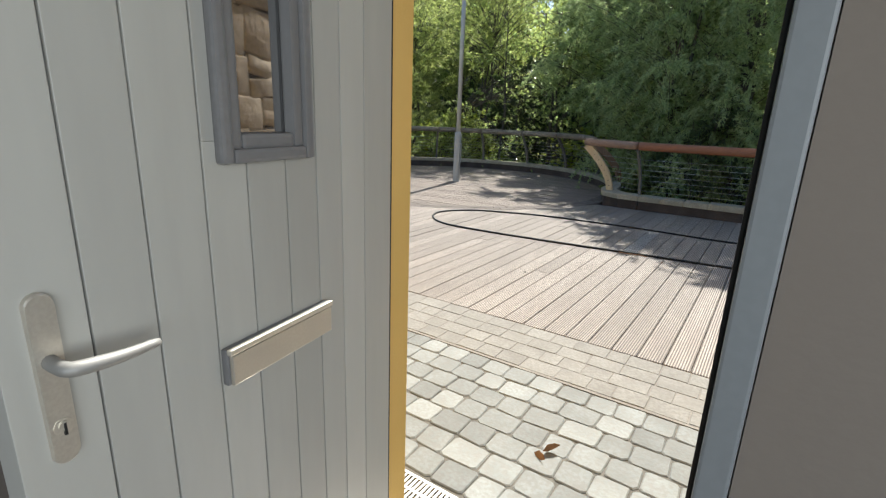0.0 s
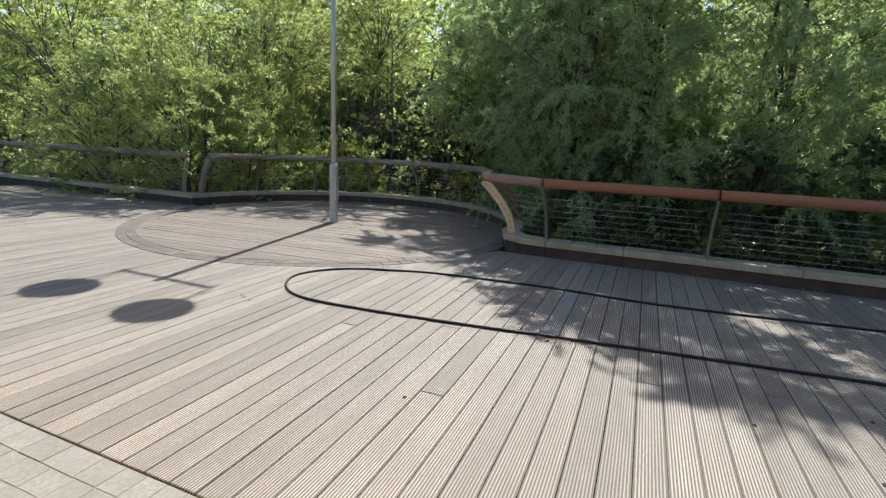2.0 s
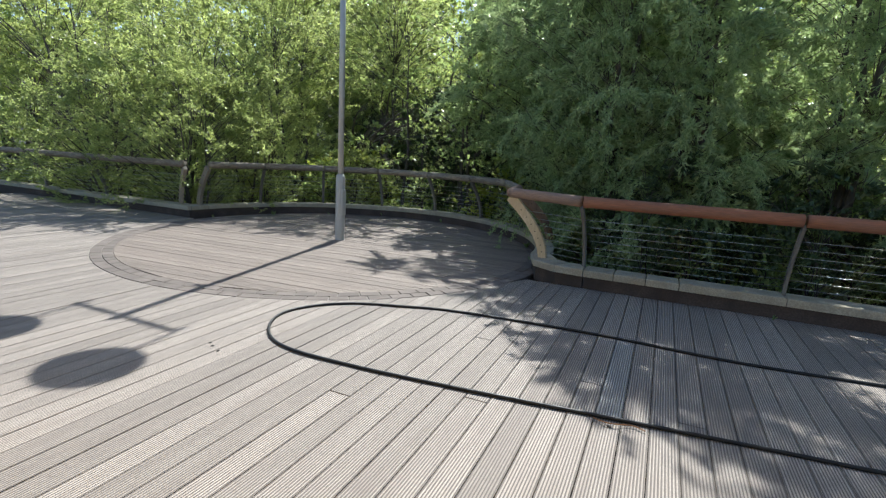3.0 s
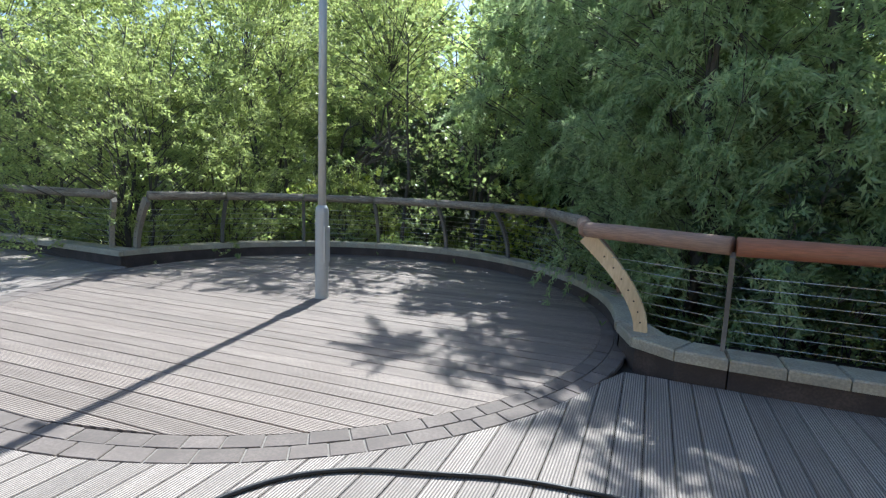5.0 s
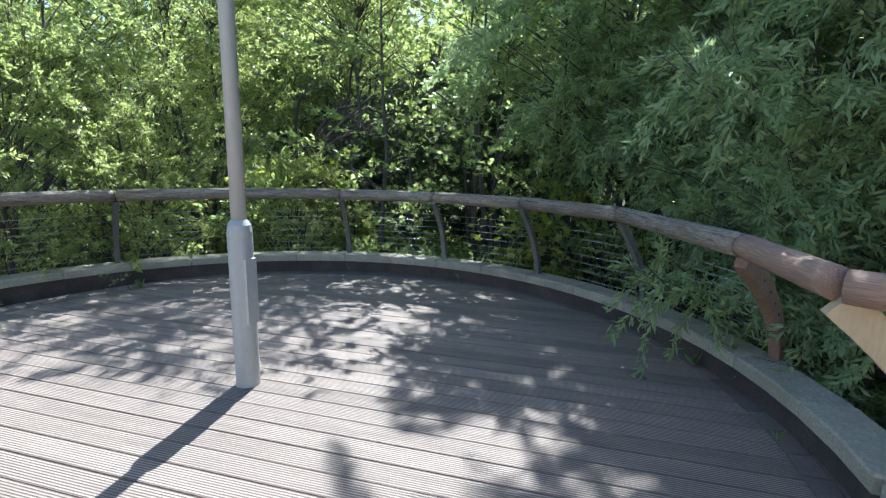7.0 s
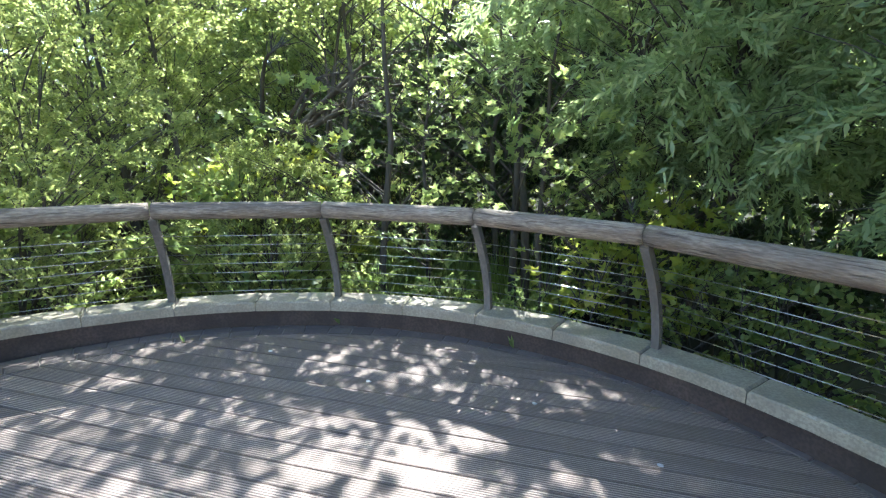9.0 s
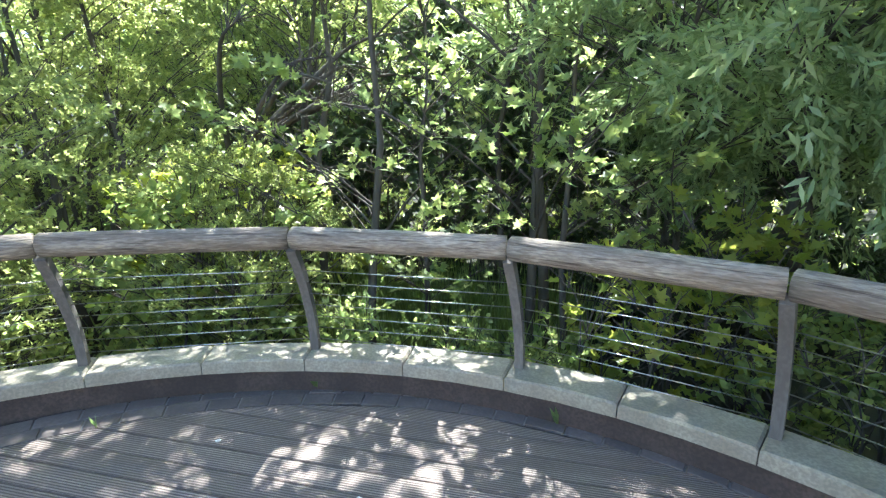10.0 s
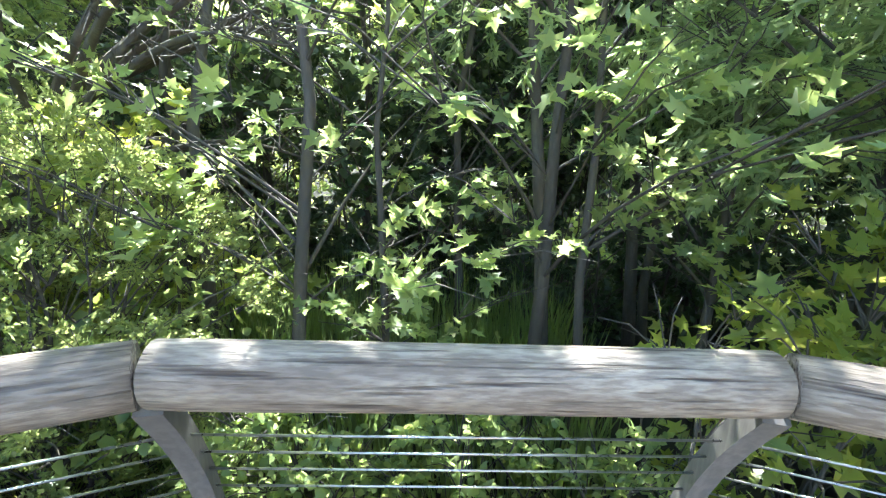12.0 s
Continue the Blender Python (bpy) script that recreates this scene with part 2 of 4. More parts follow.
g.inputs["Coat Weight"].default_value, g.inputs["Coat Roughness"].default_value = 1.0, 0.02

# ---- mesh helpers ----


def mesh_of(bm, name):
    me = bpy.data.meshes.new(name)
    bm.normal_update()
    bm.to_mesh(me)
    bm.free()
    return me


def part(name, bm, mat, parent=None, label="", smooth=False):
    me = mesh_of(bm, name) if isinstance(bm, bmesh.types.BMesh) else bm
    if mat and not me.materials:
        me.materials.append(mat)
    if smooth:
        me.shade_smooth()
    ob = new(name, me)
    if parent:
        ob.parent = parent
    if label:
        ob["label"] = label
    return ob


def thing(name, label, category, group="", kind="", at=(0, 0, 0)):
    ob = new(name)
    ob.location = at
    return tagged(ob, label, category, group, kind)


def box(bm, x0, x1, y0, y1, z0, z1, bevel=0.0):
    r = bmesh.ops.create_cube(bm, size=1.0, matrix=Matrix.LocRotScale(((x0 + x1) / 2, (y0 + y1) / 2, (z0 + z1) / 2), None, (x1 - x0, y1 - y0, z1 - z0)))
    if bevel:
        edges = {e for v in r["verts"] for e in v.link_edges}
        bmesh.ops.bevel(bm, geom=list(edges), offset=bevel, segments=2, affect="EDGES", profile=0.6)
    return bm


def boxed(*a, bevel=0.0):
    return box(bmesh.new(), *a, bevel=bevel)


def prism(corners, z0, z1, chamfer=0.0):
    """A slab over a polygon (anticlockwise), with a small chamfer round its top."""
    bm = bmesh.new()
    c = Vector((sum(p[0] for p in corners) / len(corners), sum(p[1] for p in corners) / len(corners), 0))
    low = [bm.verts.new((p[0], p[1], z0)) for p in corners]
    if chamfer:
        mid = [bm.verts.new((p[0], p[1], z1 - chamfer)) for p in corners]
        top = []
        for p in corners:
            d = Vector((p[0], p[1], 0)) - c
            d -= d.normalized() * min(chamfer * 1.2, d.length * 0.4)
            top.append(bm.verts.new((c.x + d.x, c.y + d.y, z1)))
        rings = [low, mid, top]
    else:
        rings = [low, [bm.verts.new((p[0], p[1], z1)) for p in corners]]
    k = len(corners)
    for a, b in zip(rings, rings[1:]):
        for i in range(k):
            bm.faces.new((a[i], a[(i + 1) % k], b[(i + 1) % k], b[i]))
    bm.faces.new(rings[-1])
    bm.faces.new(low[::-1])
    return bm


def tube(points, radii, sides=10, caps=True, bm=None):
    """A round tube along points."""
    bm = bm or bmesh.new()
    pts = [Vector(p) for p in points]
    rings = []
    up = Vector((0.13, 0.29, 0.95))
    for i, p in enumerate(pts):
        d = (pts[min(i + 1, len(pts) - 1)] - pts[max(i - 1, 0)]).normalized()
        a = d.cross(up)
        if a.length < 0.15:
            a = d.cross(Vector((1, 0, 0)))
        a.normalize()
        b = d.cross(a)
        r = radii[i] if hasattr(radii, "__len__") else radii
        rings.append([bm.verts.new(p + a * (r * math.cos(2 * math.pi * k / sides)) + b * (r * math.sin(2 * math.pi * k / sides))) for k in range(sides)])
    for a, b in zip(rings, rings[1:]):
        for k in range(sides):
            bm.faces.new((a[k], b[k], b[(k + 1) % sides], a[(k + 1) % sides]))
    if caps:
        bm.faces.new(rings[0])
        bm.faces.new(rings[-1][::-1])
    return bm


def spline(points, steps=8):
    """Smooth points through the given ones (Catmull-Rom)."""
    p = [Vector(q) for q in points]
    p = [2 * p[0] - p[1]] + p + [2 * p[-1] - p[-2]]
    out = []
    for i in range(1, len(p) - 2):
        for s in range(steps):
            t = s / steps
            out.append(0.5 * ((2 * p[i]) + (p[i + 1] - p[i - 1]) * t + (2 * p[i - 1] - 5 * p[i] + 4 * p[i + 1] - p[i + 2]) * t * t + (3 * p[i] - p[i - 1] - 3 * p[i + 1] + p[i + 2]) * t ** 3))
    out.append(p[-2])
    return out


# ---- plan ----
CX, CY = -5.80, 8.95                     # middle of the round bay: lamp post and ring of setts
KX, KY, RAD = -5.95, 8.75, 3.28          # middle and inner face of the curved kerb
DECK_Y = 3.05                            # where the paving meets the deck
KERB_Z, COPE = 0.22, 0.08                # top of the coping, its thickness
RIGHT_Y, LEFT_Y = 8.28, 8.95             # front of the straight kerbs either side of the bay
WALL_Y = 1.36                            # outer face of the entrance wall
PORCH_L, PORCH_R = -3.77, 0.20           # the recess in front of the door

# ground beyond the deck: a bank that falls to a wet hollow and then climbs a wooded slope
bm = bmesh.new()
N = 90
grid = []
for i in range(N + 1):
    row = []
    for j in range(N + 1):
        u, v = (i / N) * 2 - 1, (j / N) * 2 - 1
        x, y = 300 * u * abs(u) ** 1.2 - 4, 300 * v * abs(v) ** 1.2 + 10
        d = max(0.0, y - 11.5)
        z = -0.75 - 0.35 * min(1, d / 3) + 0.28 * max(0.0, min(d, 60) - 9) + 0.12 * noise.noise((x * 0.4, y * 0.4, 0))
        row.append(bm.verts.new((x, y, z)))
    grid.append(row)
for i in range(N):
    for j in range(N):
        bm.faces.new((grid[i][j], grid[i + 1][j], grid[i + 1][j + 1], grid[i][j + 1]))
ground = part("ground", bm, M_GROUND, smooth=True)
tagged(ground, "dark leaf-littered soil bank falling behind the deck", "ground", kind="structure")

# base under deck and paving
deck_base = tagged(part("deck_base", boxed(-24, 8, DECK_Y, 9.6, -1.2, -0.06), M_SOIL), "dark void under the deck boards", "deck", kind="structure")
round_base = part("deck_base_round", prism([(KX + (RAD + 0.19) * math.cos(a * math.pi / 24), KY + (RAD + 0.19) * math.sin(a * math.pi / 24)) for a in range(-6, 31)], -1.3, -0.065), M_SOIL, deck_base)
paving = tagged(part("pavement", boxed(-24, 8, -8, DECK_Y, -0.4, -0.006), M_JOINT), "sandy joints under the grey block paving", "paving", kind="structure")

# ---- building ----
TOP = 3.0
DOOR_L, DOOR_R, DOOR_H = -1.06, -0.22, 2.12
IN_Y = 1.06
wall_entrance = tagged(thing("wall_entrance", "yellow rendered entrance wall with a door opening", "wall", kind="structure"))
part("wall_segment", boxed(PORCH_L, DOOR_L, IN_Y, WALL_Y, -0.05, TOP), M_YELLOW, wall_entrance)
part("wall_segment", boxed(DOOR_R + 0.03, PORCH_R + 0.3, IN_Y, WALL_Y, -0.05, TOP), M_YELLOW, wall_entrance)
part("lintel", boxed(DOOR_L, DOOR_R + 0.06, IN_Y, WALL_Y, DOOR_H, TOP), M_YELLOW, wall_entrance)
wall_west = tagged(part("wall_west", boxed(PORCH_L - 0.4, PORCH_L, IN_Y - 0.3, 2.82, -0.05, TOP, bevel=0.012), M_YELLOW), "yellow rendered porch wall with worn corner", "wall", kind="structure")
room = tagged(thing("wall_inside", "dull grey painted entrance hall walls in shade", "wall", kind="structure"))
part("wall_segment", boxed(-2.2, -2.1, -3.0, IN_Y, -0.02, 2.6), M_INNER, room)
# East and south openings are added in unseen walls to let light in.
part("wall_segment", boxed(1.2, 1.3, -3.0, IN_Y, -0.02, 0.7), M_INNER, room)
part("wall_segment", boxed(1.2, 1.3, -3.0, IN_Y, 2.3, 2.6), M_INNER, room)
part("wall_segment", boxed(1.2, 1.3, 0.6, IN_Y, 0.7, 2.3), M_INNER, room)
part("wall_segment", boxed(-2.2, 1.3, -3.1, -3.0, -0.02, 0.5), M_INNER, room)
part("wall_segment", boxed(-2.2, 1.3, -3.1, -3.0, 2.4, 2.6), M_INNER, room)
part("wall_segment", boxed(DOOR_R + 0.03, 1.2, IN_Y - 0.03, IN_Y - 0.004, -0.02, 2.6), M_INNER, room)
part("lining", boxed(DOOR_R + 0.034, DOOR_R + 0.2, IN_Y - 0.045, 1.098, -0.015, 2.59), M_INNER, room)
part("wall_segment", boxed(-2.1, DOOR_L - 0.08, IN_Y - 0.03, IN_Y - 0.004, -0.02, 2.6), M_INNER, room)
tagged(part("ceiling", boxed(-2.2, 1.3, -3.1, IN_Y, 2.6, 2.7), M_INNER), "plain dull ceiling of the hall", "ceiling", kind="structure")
tagged(part("floor", boxed(-2.1, 1.2, -3.0, IN_Y + 0.1, -0.03, 0.0), M_INFLOOR), "brown hall floor", "floor", kind="structure")
tagged(part("roof", boxed(PORCH_L - 0.4, 4.0, -3.1, WALL_Y, TOP, TOP + 0.2), M_INNER), "flat roof slab over the entrance hall", "roof", kind="structure")

# door frame, leaf and fittings
door_frame = tagged(thing("door_frame", "blue-grey door frame with black rubber seals", "door frame", kind="structure"))
FY0, FY1 = 1.10, 1.265
for x0, x1, y0 in ((DOOR_L - 0.06, DOOR_L - 0.012, FY0), (DOOR_R - 0.012, DOOR_R + 0.032, 1.008)):
    part("jamb", boxed(x0, x1, y0, FY1, 0, DOOR_H, bevel=0.005), M_FRAME, door_frame)
for x0, x1 in ((DOOR_L - 0.03, DOOR_L - 0.006), (DOOR_R - 0.018, DOOR_R + 0.02)):
    part("seal", boxed(x0, x1, FY0 + 0.095, FY0 + 0.132, 0, DOOR_H - 0.06, bevel=0.004), M_SEAL, door_frame, "black rubber seal")
part("seal", boxed(DOOR_R - 0.020, DOOR_R - 0.0125, 1.03, FY0 + 0.09, 0, DOOR_H - 0.06, bevel=0.003), M_SEAL, door_frame, "black rubber seal")
part("head", boxed(DOOR_L - 0.06, DOOR_R + 0.06, FY0 + 0.003, FY1 - 0.003, DOOR_H - 0.06, DOOR_H + 0.003, bevel=0.006), M_FRAME, door_frame)
part("threshold", boxed(DOOR_L, DOOR_R, FY0, WALL_Y, -0.02, 0.012, bevel=0.004), M_STEEL, door_frame, "worn metal threshold")

LEAF_W, LEAF_H, LEAF_T = 0.83, 2.03, 0.045
door = thing("door_1", "open pale grey boarded door with a small glazed window", "door", kind="structure", at=(-1.03, 1.225, 0.02))
door.rotation_euler = (0, 0, radians(99.1))
# leaf runs from the hinge along its own -x; its outer face looks along -y
WX0, WX1, WZ0, WZ1 = -0.479, -0.333, 1.238, 1.90
edges_x = [-LEAF_W, -0.727, -0.637, -0.538, -0.452, -0.360, -0.273, -0.190, -0.103, 0.016]
for a, b in zip(edges_x, edges_x[1:]):
    spans = [(0.0, LEAF_H)]
    if a < WX1 and b > WX0:
        spans = [(0.0, WZ0), (WZ1, LEAF_H)]
    for z0, z1 in spans:
        part("board", boxed(a + 0.0016, b - 0.0016, -0.002, LEAF_T, z0, z1, bevel=0.0015), M_DOOR, door)
for a, b in ((-0.538, WX0), (WX1, -0.273)):
    part("board", boxed(a + 0.0016, b - 0.0016, -0.002, LEAF_T, WZ0, WZ1, bevel=0.0015), M_DOOR, door)
# Dark backing gives the board grooves their shade by colour.
part("core", boxed(-LEAF_W + 0.004, 0.012, 0.005, LEAF_T - 0.006, 0.004, WZ0 - 0.004), M_BEAD, door, "dark backing that paints shade into the board grooves")
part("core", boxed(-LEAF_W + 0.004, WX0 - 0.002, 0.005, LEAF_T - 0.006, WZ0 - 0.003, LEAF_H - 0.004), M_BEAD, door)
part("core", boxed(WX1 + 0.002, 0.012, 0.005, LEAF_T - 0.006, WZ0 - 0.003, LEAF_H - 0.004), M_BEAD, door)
part("edge_seal", boxed(0.017, 0.030, 0.004, LEAF_T - 0.004, 0.0, LEAF_H), M_SEAL, door, "black rubber edge seal")
part("glazing", boxed(WX0, WX1, 0.012, 0.03, WZ0, WZ1), M_GLASS, door, "dark reflecting glass")
for grow, inner, y0, y1 in ((0.036, -0.012, -0.022, -0.001), (0.014, 0.012, -0.014, 0.013)):
    x0, x1, z0, z1 = WX0 - grow, WX1 + grow, WZ0 - grow, WZ1 + grow
    for a in ((x0, WX0 + inner, z0, z1), (WX1 - inner, x1, z0, z1), (WX0 + inner, WX1 - inner, z0, WZ0 + inner), (WX0 + inner, WX1 - inner, WZ1 - inner, z1)):
        part("bead", boxed(a[0], a[1], y0, y1, a[2], a[3], bevel=0.007), M_BEAD, door, "moulded dark grey window bead")
letter = part("letterbox", boxed(-0.537, -0.262, -0.016, -0.002, 0.822, 0.890, bevel=0.003), M_BEAD, door, "letter plate with a brushed metal flap")
part("flap", boxed(-0.532, -0.266, -0.025, -0.016, 0.823, 0.879, bevel=0.002), M_STEEL, letter)
part("hood", boxed(-0.537, -0.262, -0.027, -0.016, 0.881, 0.892, bevel=0.003), M_STEEL, letter, "rounded metal hood")
outline = [(-0.7815 + 0.0155 * math.cos(a * math.pi / 8), (1.0565 if a <= 8 else 0.8575) + 0.0155 * math.sin(a * math.pi / 8)) for a in list(range(0, 9)) + list(range(9, 17))]
bm = prism(outline[:9] + [(p[0] + 0.00001, p[1]) for p in outline[9:]], 0.002, 0.012, 0.002)
bm.transform(Matrix(((1, 0, 0, 0), (0, 0, -1, 0), (0, 1, 0, 0), (0, 0, 0, 1))))
plate = part("handle_plate", bm, M_STEEL, door, "satin metal handle plate")
part("lever", tube(spline([(-0.782, -0.01, 0.985), (-0.782, -0.04, 0.983), (-0.767, -0.050, 0.981), (-0.72, -0.052, 0.976), (-0.668, -0.046, 0.972)], 5), [0.0095] * 12 + [0.0095 - 0.0004 * q for q in range(8)] + [0.005], 12), M_LEVER, plate, smooth=True)
part("lock_cylinder", tube([(-0.781, -0.016, 0.897), (-0.781, -0.008, 0.897)], 0.0065, 14), M_STEEL, plate)
part("keyhole", boxed(-0.7825, -0.7795, -0.0168, -0.010, 0.884, 0.901), M_SEAL, plate, "dark key slot")
part("lock_ring", tube([(-0.781, -0.0135, 0.895), (-0.781, -0.008, 0.895)], 0.0115, 16), M_STEEL, plate)

drain = thing("drain_grate", "slotted metal drain channel at the door sill", "drain", at=(0, 0, 0))
part("channel", boxed(DOOR_L - 0.13, DOOR_R + 0.15, WALL_Y + 0.01, WALL_Y + 0.15, -0.03, -0.012), M_SEAL, drain)
for k in range(0, 64):
    x = DOOR_L - 0.12 + k * 0.017
    if x < DOOR_R + 0.13:
        part("bar", boxed(x, x + 0.009, WALL_Y + 0.015, WALL_Y + 0.145, -0.012, 0.004), M_STEEL, drain)
for y in (WALL_Y + 0.01, WALL_Y + 0.075, WALL_Y + 0.138):
    part("edge_bar", boxed(DOOR_L - 0.13, DOOR_R + 0.15, y, y + 0.012, -0.012, 0.006), M_STEEL, drain)

# split stone porch wall
rng = random.Random(4)
stone_wall = tagged(part("wall_stone", boxed(PORCH_R + 0.018, PORCH_R + 0.5, WALL_Y + 0.002, 3.10, -0.05, TOP), M_MORTAR), "rough split sandstone porch wall in buff and brown", "wall", kind="structure")


def split_stone(w, h, d):
    """A rough block, its face bulged and chipped; origin at the middle of its back."""
    bm = bmesh.new()
    us = [-0.5, -0.45, 0.03, 0.455, 0.5]
    vs = [-0.5, -0.43, -0.02, 0.44, 0.5]
    jw = [[Vector((rng.uniform(-1, 1), rng.uniform(-1, 1))) for _ in vs] for _ in us]
    lean = rng.uniform(-0.02, 0.02)
    front, rows = [], []
    for i, u in enumerate(us):
        col = []
        for j, v in enumerate(vs):
            edge = i in (0, 4) or j in (0, 4)
            out = d * (rng.uniform(0.72, 0.92) if edge else rng.uniform(0.92, 1.12))
            y = u * w + jw[i][j].x * 0.008 * (1 if not edge else 0.9)
            z = v * h + jw[i][j].y * 0.009 + lean * u * 2
            col.append(bm.verts.new((-out, y, z)))
        rows.append(col)
    for i in range(4):
        for j in range(4):
            bm.faces.new((rows[i][j], rows[i][j + 1], rows[i + 1][j + 1], rows[i + 1][j]))
    ring = [rows[i][0] for i in range(5)] + [rows[4][j] for j in range(1, 5)] + [rows[i][4] for i in range(3, -1, -1)] + [rows[0][j] for j in range(3, 0, -1)]
    backs = [bm.verts.new((0.03, v.co.y, v.co.z)) for v in ring]
    for k in range(len(ring)):
        bm.faces.new((ring[k], ring[(k + 1) % len(ring)], backs[(k + 1) % len(ring)], backs[k]))
    bmesh.ops.recalc_face_normals(bm, faces=bm.faces)
    return bm


def stone_face(y0, y1, place):
    z = 0.0
    while z < TOP - 0.05:
        h = rng.choice((0.09, 0.13, 0.17, 0.2, 0.24))
        y = y0 - (rng.uniform(0, 0.1) if y0 > 1 else 0.0)
        while y < y1 - 0.03:
            w = min(rng.uniform(0.14, 0.38) + h * 0.3, y1 + rng.uniform(-0.01, 0.01) - y)
            if w < 0.05:
                break
            if h > 0.16 and rng.random() < 0.35:
                halves = ((z, h * 0.5), (z + h * 0.5, h * 0.5))
            else:
                halves = ((z, h),)
            for zz, hh in halves:
                ob = part("stone", split_stone(w - 0.002, hh - 0.002, rng.uniform(0.019, 0.03)), M_STONE, stone_wall, smooth=True)
                ob.matrix_world = place((y + w / 2), zz + hh / 2) @ pose(0, 0, 0, rng.uniform(-2, 2), 0, 0)
            y += w
        z += h


stone_face(WALL_Y + 0.05, 3.14, lambda y, z: pose(PORCH_R + 0.02, y, z))
stone_face(PORCH_R + 0.03, PORCH_R + 0.5, lambda x, z: pose(x, 3.10, z, 0, 0, -90))

# gravel strip beside the stone wall with its edging
edging = thing("edging_kerb", "pale grey stone edging beside the gravel strip", "edging", kind="structure")
for k in range(9):
    part("edging_block", prism([(-0.10, WALL_Y + 0.2 + 0.2 * k), (-0.035, WALL_Y + 0.2 + 0.2 * k), (-0.035, WALL_Y + 0.395 + 0.2 * k), (-0.10, WALL_Y + 0.395 + 0.2 * k)], -0.1, 0.012, 0.006), M_EDGE, edging)
for k in range(2):
    part("edging_block", prism([(-0.03 + 0.13 * k, 3.15), (0.095 + 0.13 * k, 3.15), (0.095 + 0.13 * k, 3.21), (-0.03 + 0.13 * k, 3.21)], -0.1, 0.012, 0.006), M_EDGE, edging)
bm = bmesh.new()
for _ in range(2200):
    s = rng.uniform(0.006, 0.0115)
    bmesh_m = Matrix.LocRotScale((rng.uniform(-0.028, PORCH_R + 0.02), rng.uniform(WALL_Y + 0.2, 3.14), -0.006 + rng.uniform(0, 0.012)), Euler((rng.uniform(0, 6), rng.uniform(0, 6), rng.uniform(0, 6))), (s * 1.3, s, s * 0.7))
    vs = [bm.verts.new(bmesh_m @ Vector(v)) for v in ((1, 0, 0), (-1, 0, 0), (0, 1, 0), (0, -1, 0), (0, 0, 1), (0, 0, -1))]
    for a, b, c in ((0, 2, 4), (2, 1, 4), (1, 3, 4), (3, 0, 4), (2, 0, 5), (1, 2, 5), (3, 1, 5), (0, 3, 5)):
        bm.faces.new((vs[a], vs[b], vs[c]))
tagged(part("gravel", bm, M_GRAVEL), "loose brown gravel strip beside the stone wall", "gravel", kind="stuff")

# ---- lamp post ----
lamp = thing("street_lamp", "grey metal lamp post with two round heads standing on the deck", "street lamp", at=(CX, CY, 0))
part("base_section", tube([(0, 0, 0), (0, 0, 0.02), (0, 0, 0.96), (0, 0, 1.0), (0, 0, 1.03)], [0.075, 0.072, 0.072, 0.066, 0.046], 24), M_POLE, lamp, smooth=False)
part("pole", tube([(0, 0, 1.02), (0, 0, 4.83)], [0.044, 0.040], 20), M_POLE, lamp, smooth=True)
part("inspection_door", boxed(0.03, 0.0735, -0.045, 0.045, 0.4, 0.8, bevel=0.004), M_POLE, lamp)
part("bracket", boxed(-0.14, 0.0, -0.02, 0.02, 3.60, 3.64, bevel=0.004), M_POLE, lamp)
part("cross_arm", tube([(-0.62, 0.05, 4.80), (0.62, 0.05, 4.80)], 0.025, 12), M_POLE, lamp, smooth=True)
for x in (-0.58, 0.61):
    part("rod", tube([(x, 0.16, 4.79), (x + 0.08, -0.3, 4.83)], 0.016, 10), M_POLE, lamp, smooth=True)
    part("head", tube([(x + 0.11, -0.58, 4.80), (x + 0.11, -0.58, 4.82), (x + 0.11, -0.58, 4.90), (x + 0.11, -0.58, 4.94)], [0.27, 0.30, 0.24, 0.08], 32), M_POLE, lamp, "round flat lamp head")

# ---- kerbs and railings ----
kerb = thing("kerb_wall", "low dark kerb wall with pale stone coping round the deck", "kerb", kind="structure")


def polar(r, a, z=0.0, middle=(KX, KY)):
    return Vector((middle[0] + r * math.cos(radians(a)), middle[1] + r * math.sin(radians(a)), z))


A0, A1 = 2.0, 176.0
bm = bmesh.new()
steps = 72
ring = [[], [], [], []]
for k in range(steps + 1):
    a = A0 + (A1 - A0) * k / steps
    for i, (r, z) in enumerate(((RAD, -0.3), (RAD, KERB_Z - COPE), (RAD + 0.20, KERB_Z - COPE), (RAD + 0.20, -1.4))):
        ring[i].append(bm.verts.new(polar(r, a, z)))
for i in range(3):
    for k in range(steps):
        bm.faces.new((ring[i][k], ring[i + 1][k], ring[i + 1][k + 1], ring[i][k + 1]))
part("kerb_face", bm, M_KERB, kerb, smooth=False)
part("kerb_face", boxed(-1.93, 8.0, RIGHT_Y, RIGHT_Y + 0.27, -1.3, KERB_Z - COPE), M_KERB, kerb)
part("kerb_face", boxed(-24.0, -9.22, LEFT_Y, LEFT_Y + 0.27, -1.3, KERB_Z - COPE), M_KERB, kerb)
SEG = 10.5
a = A0
while a < A1 - 1:
    b = min(a + SEG, A1)
    mid = (a + b) / 2
    pts = [polar(RAD - 0.03, x) for x in (b - 0.05, mid, a + 0.05)] + [polar(RAD + 0.225, x) for x in (a + 0.05, mid, b - 0.05)]
    part("coping", prism([(p.x, p.y) for p in pts][::-1], KERB_Z - COPE, KERB_Z + rng.uniform(-0.003, 0.003), 0.012), M_COPING, kerb)
    a = b
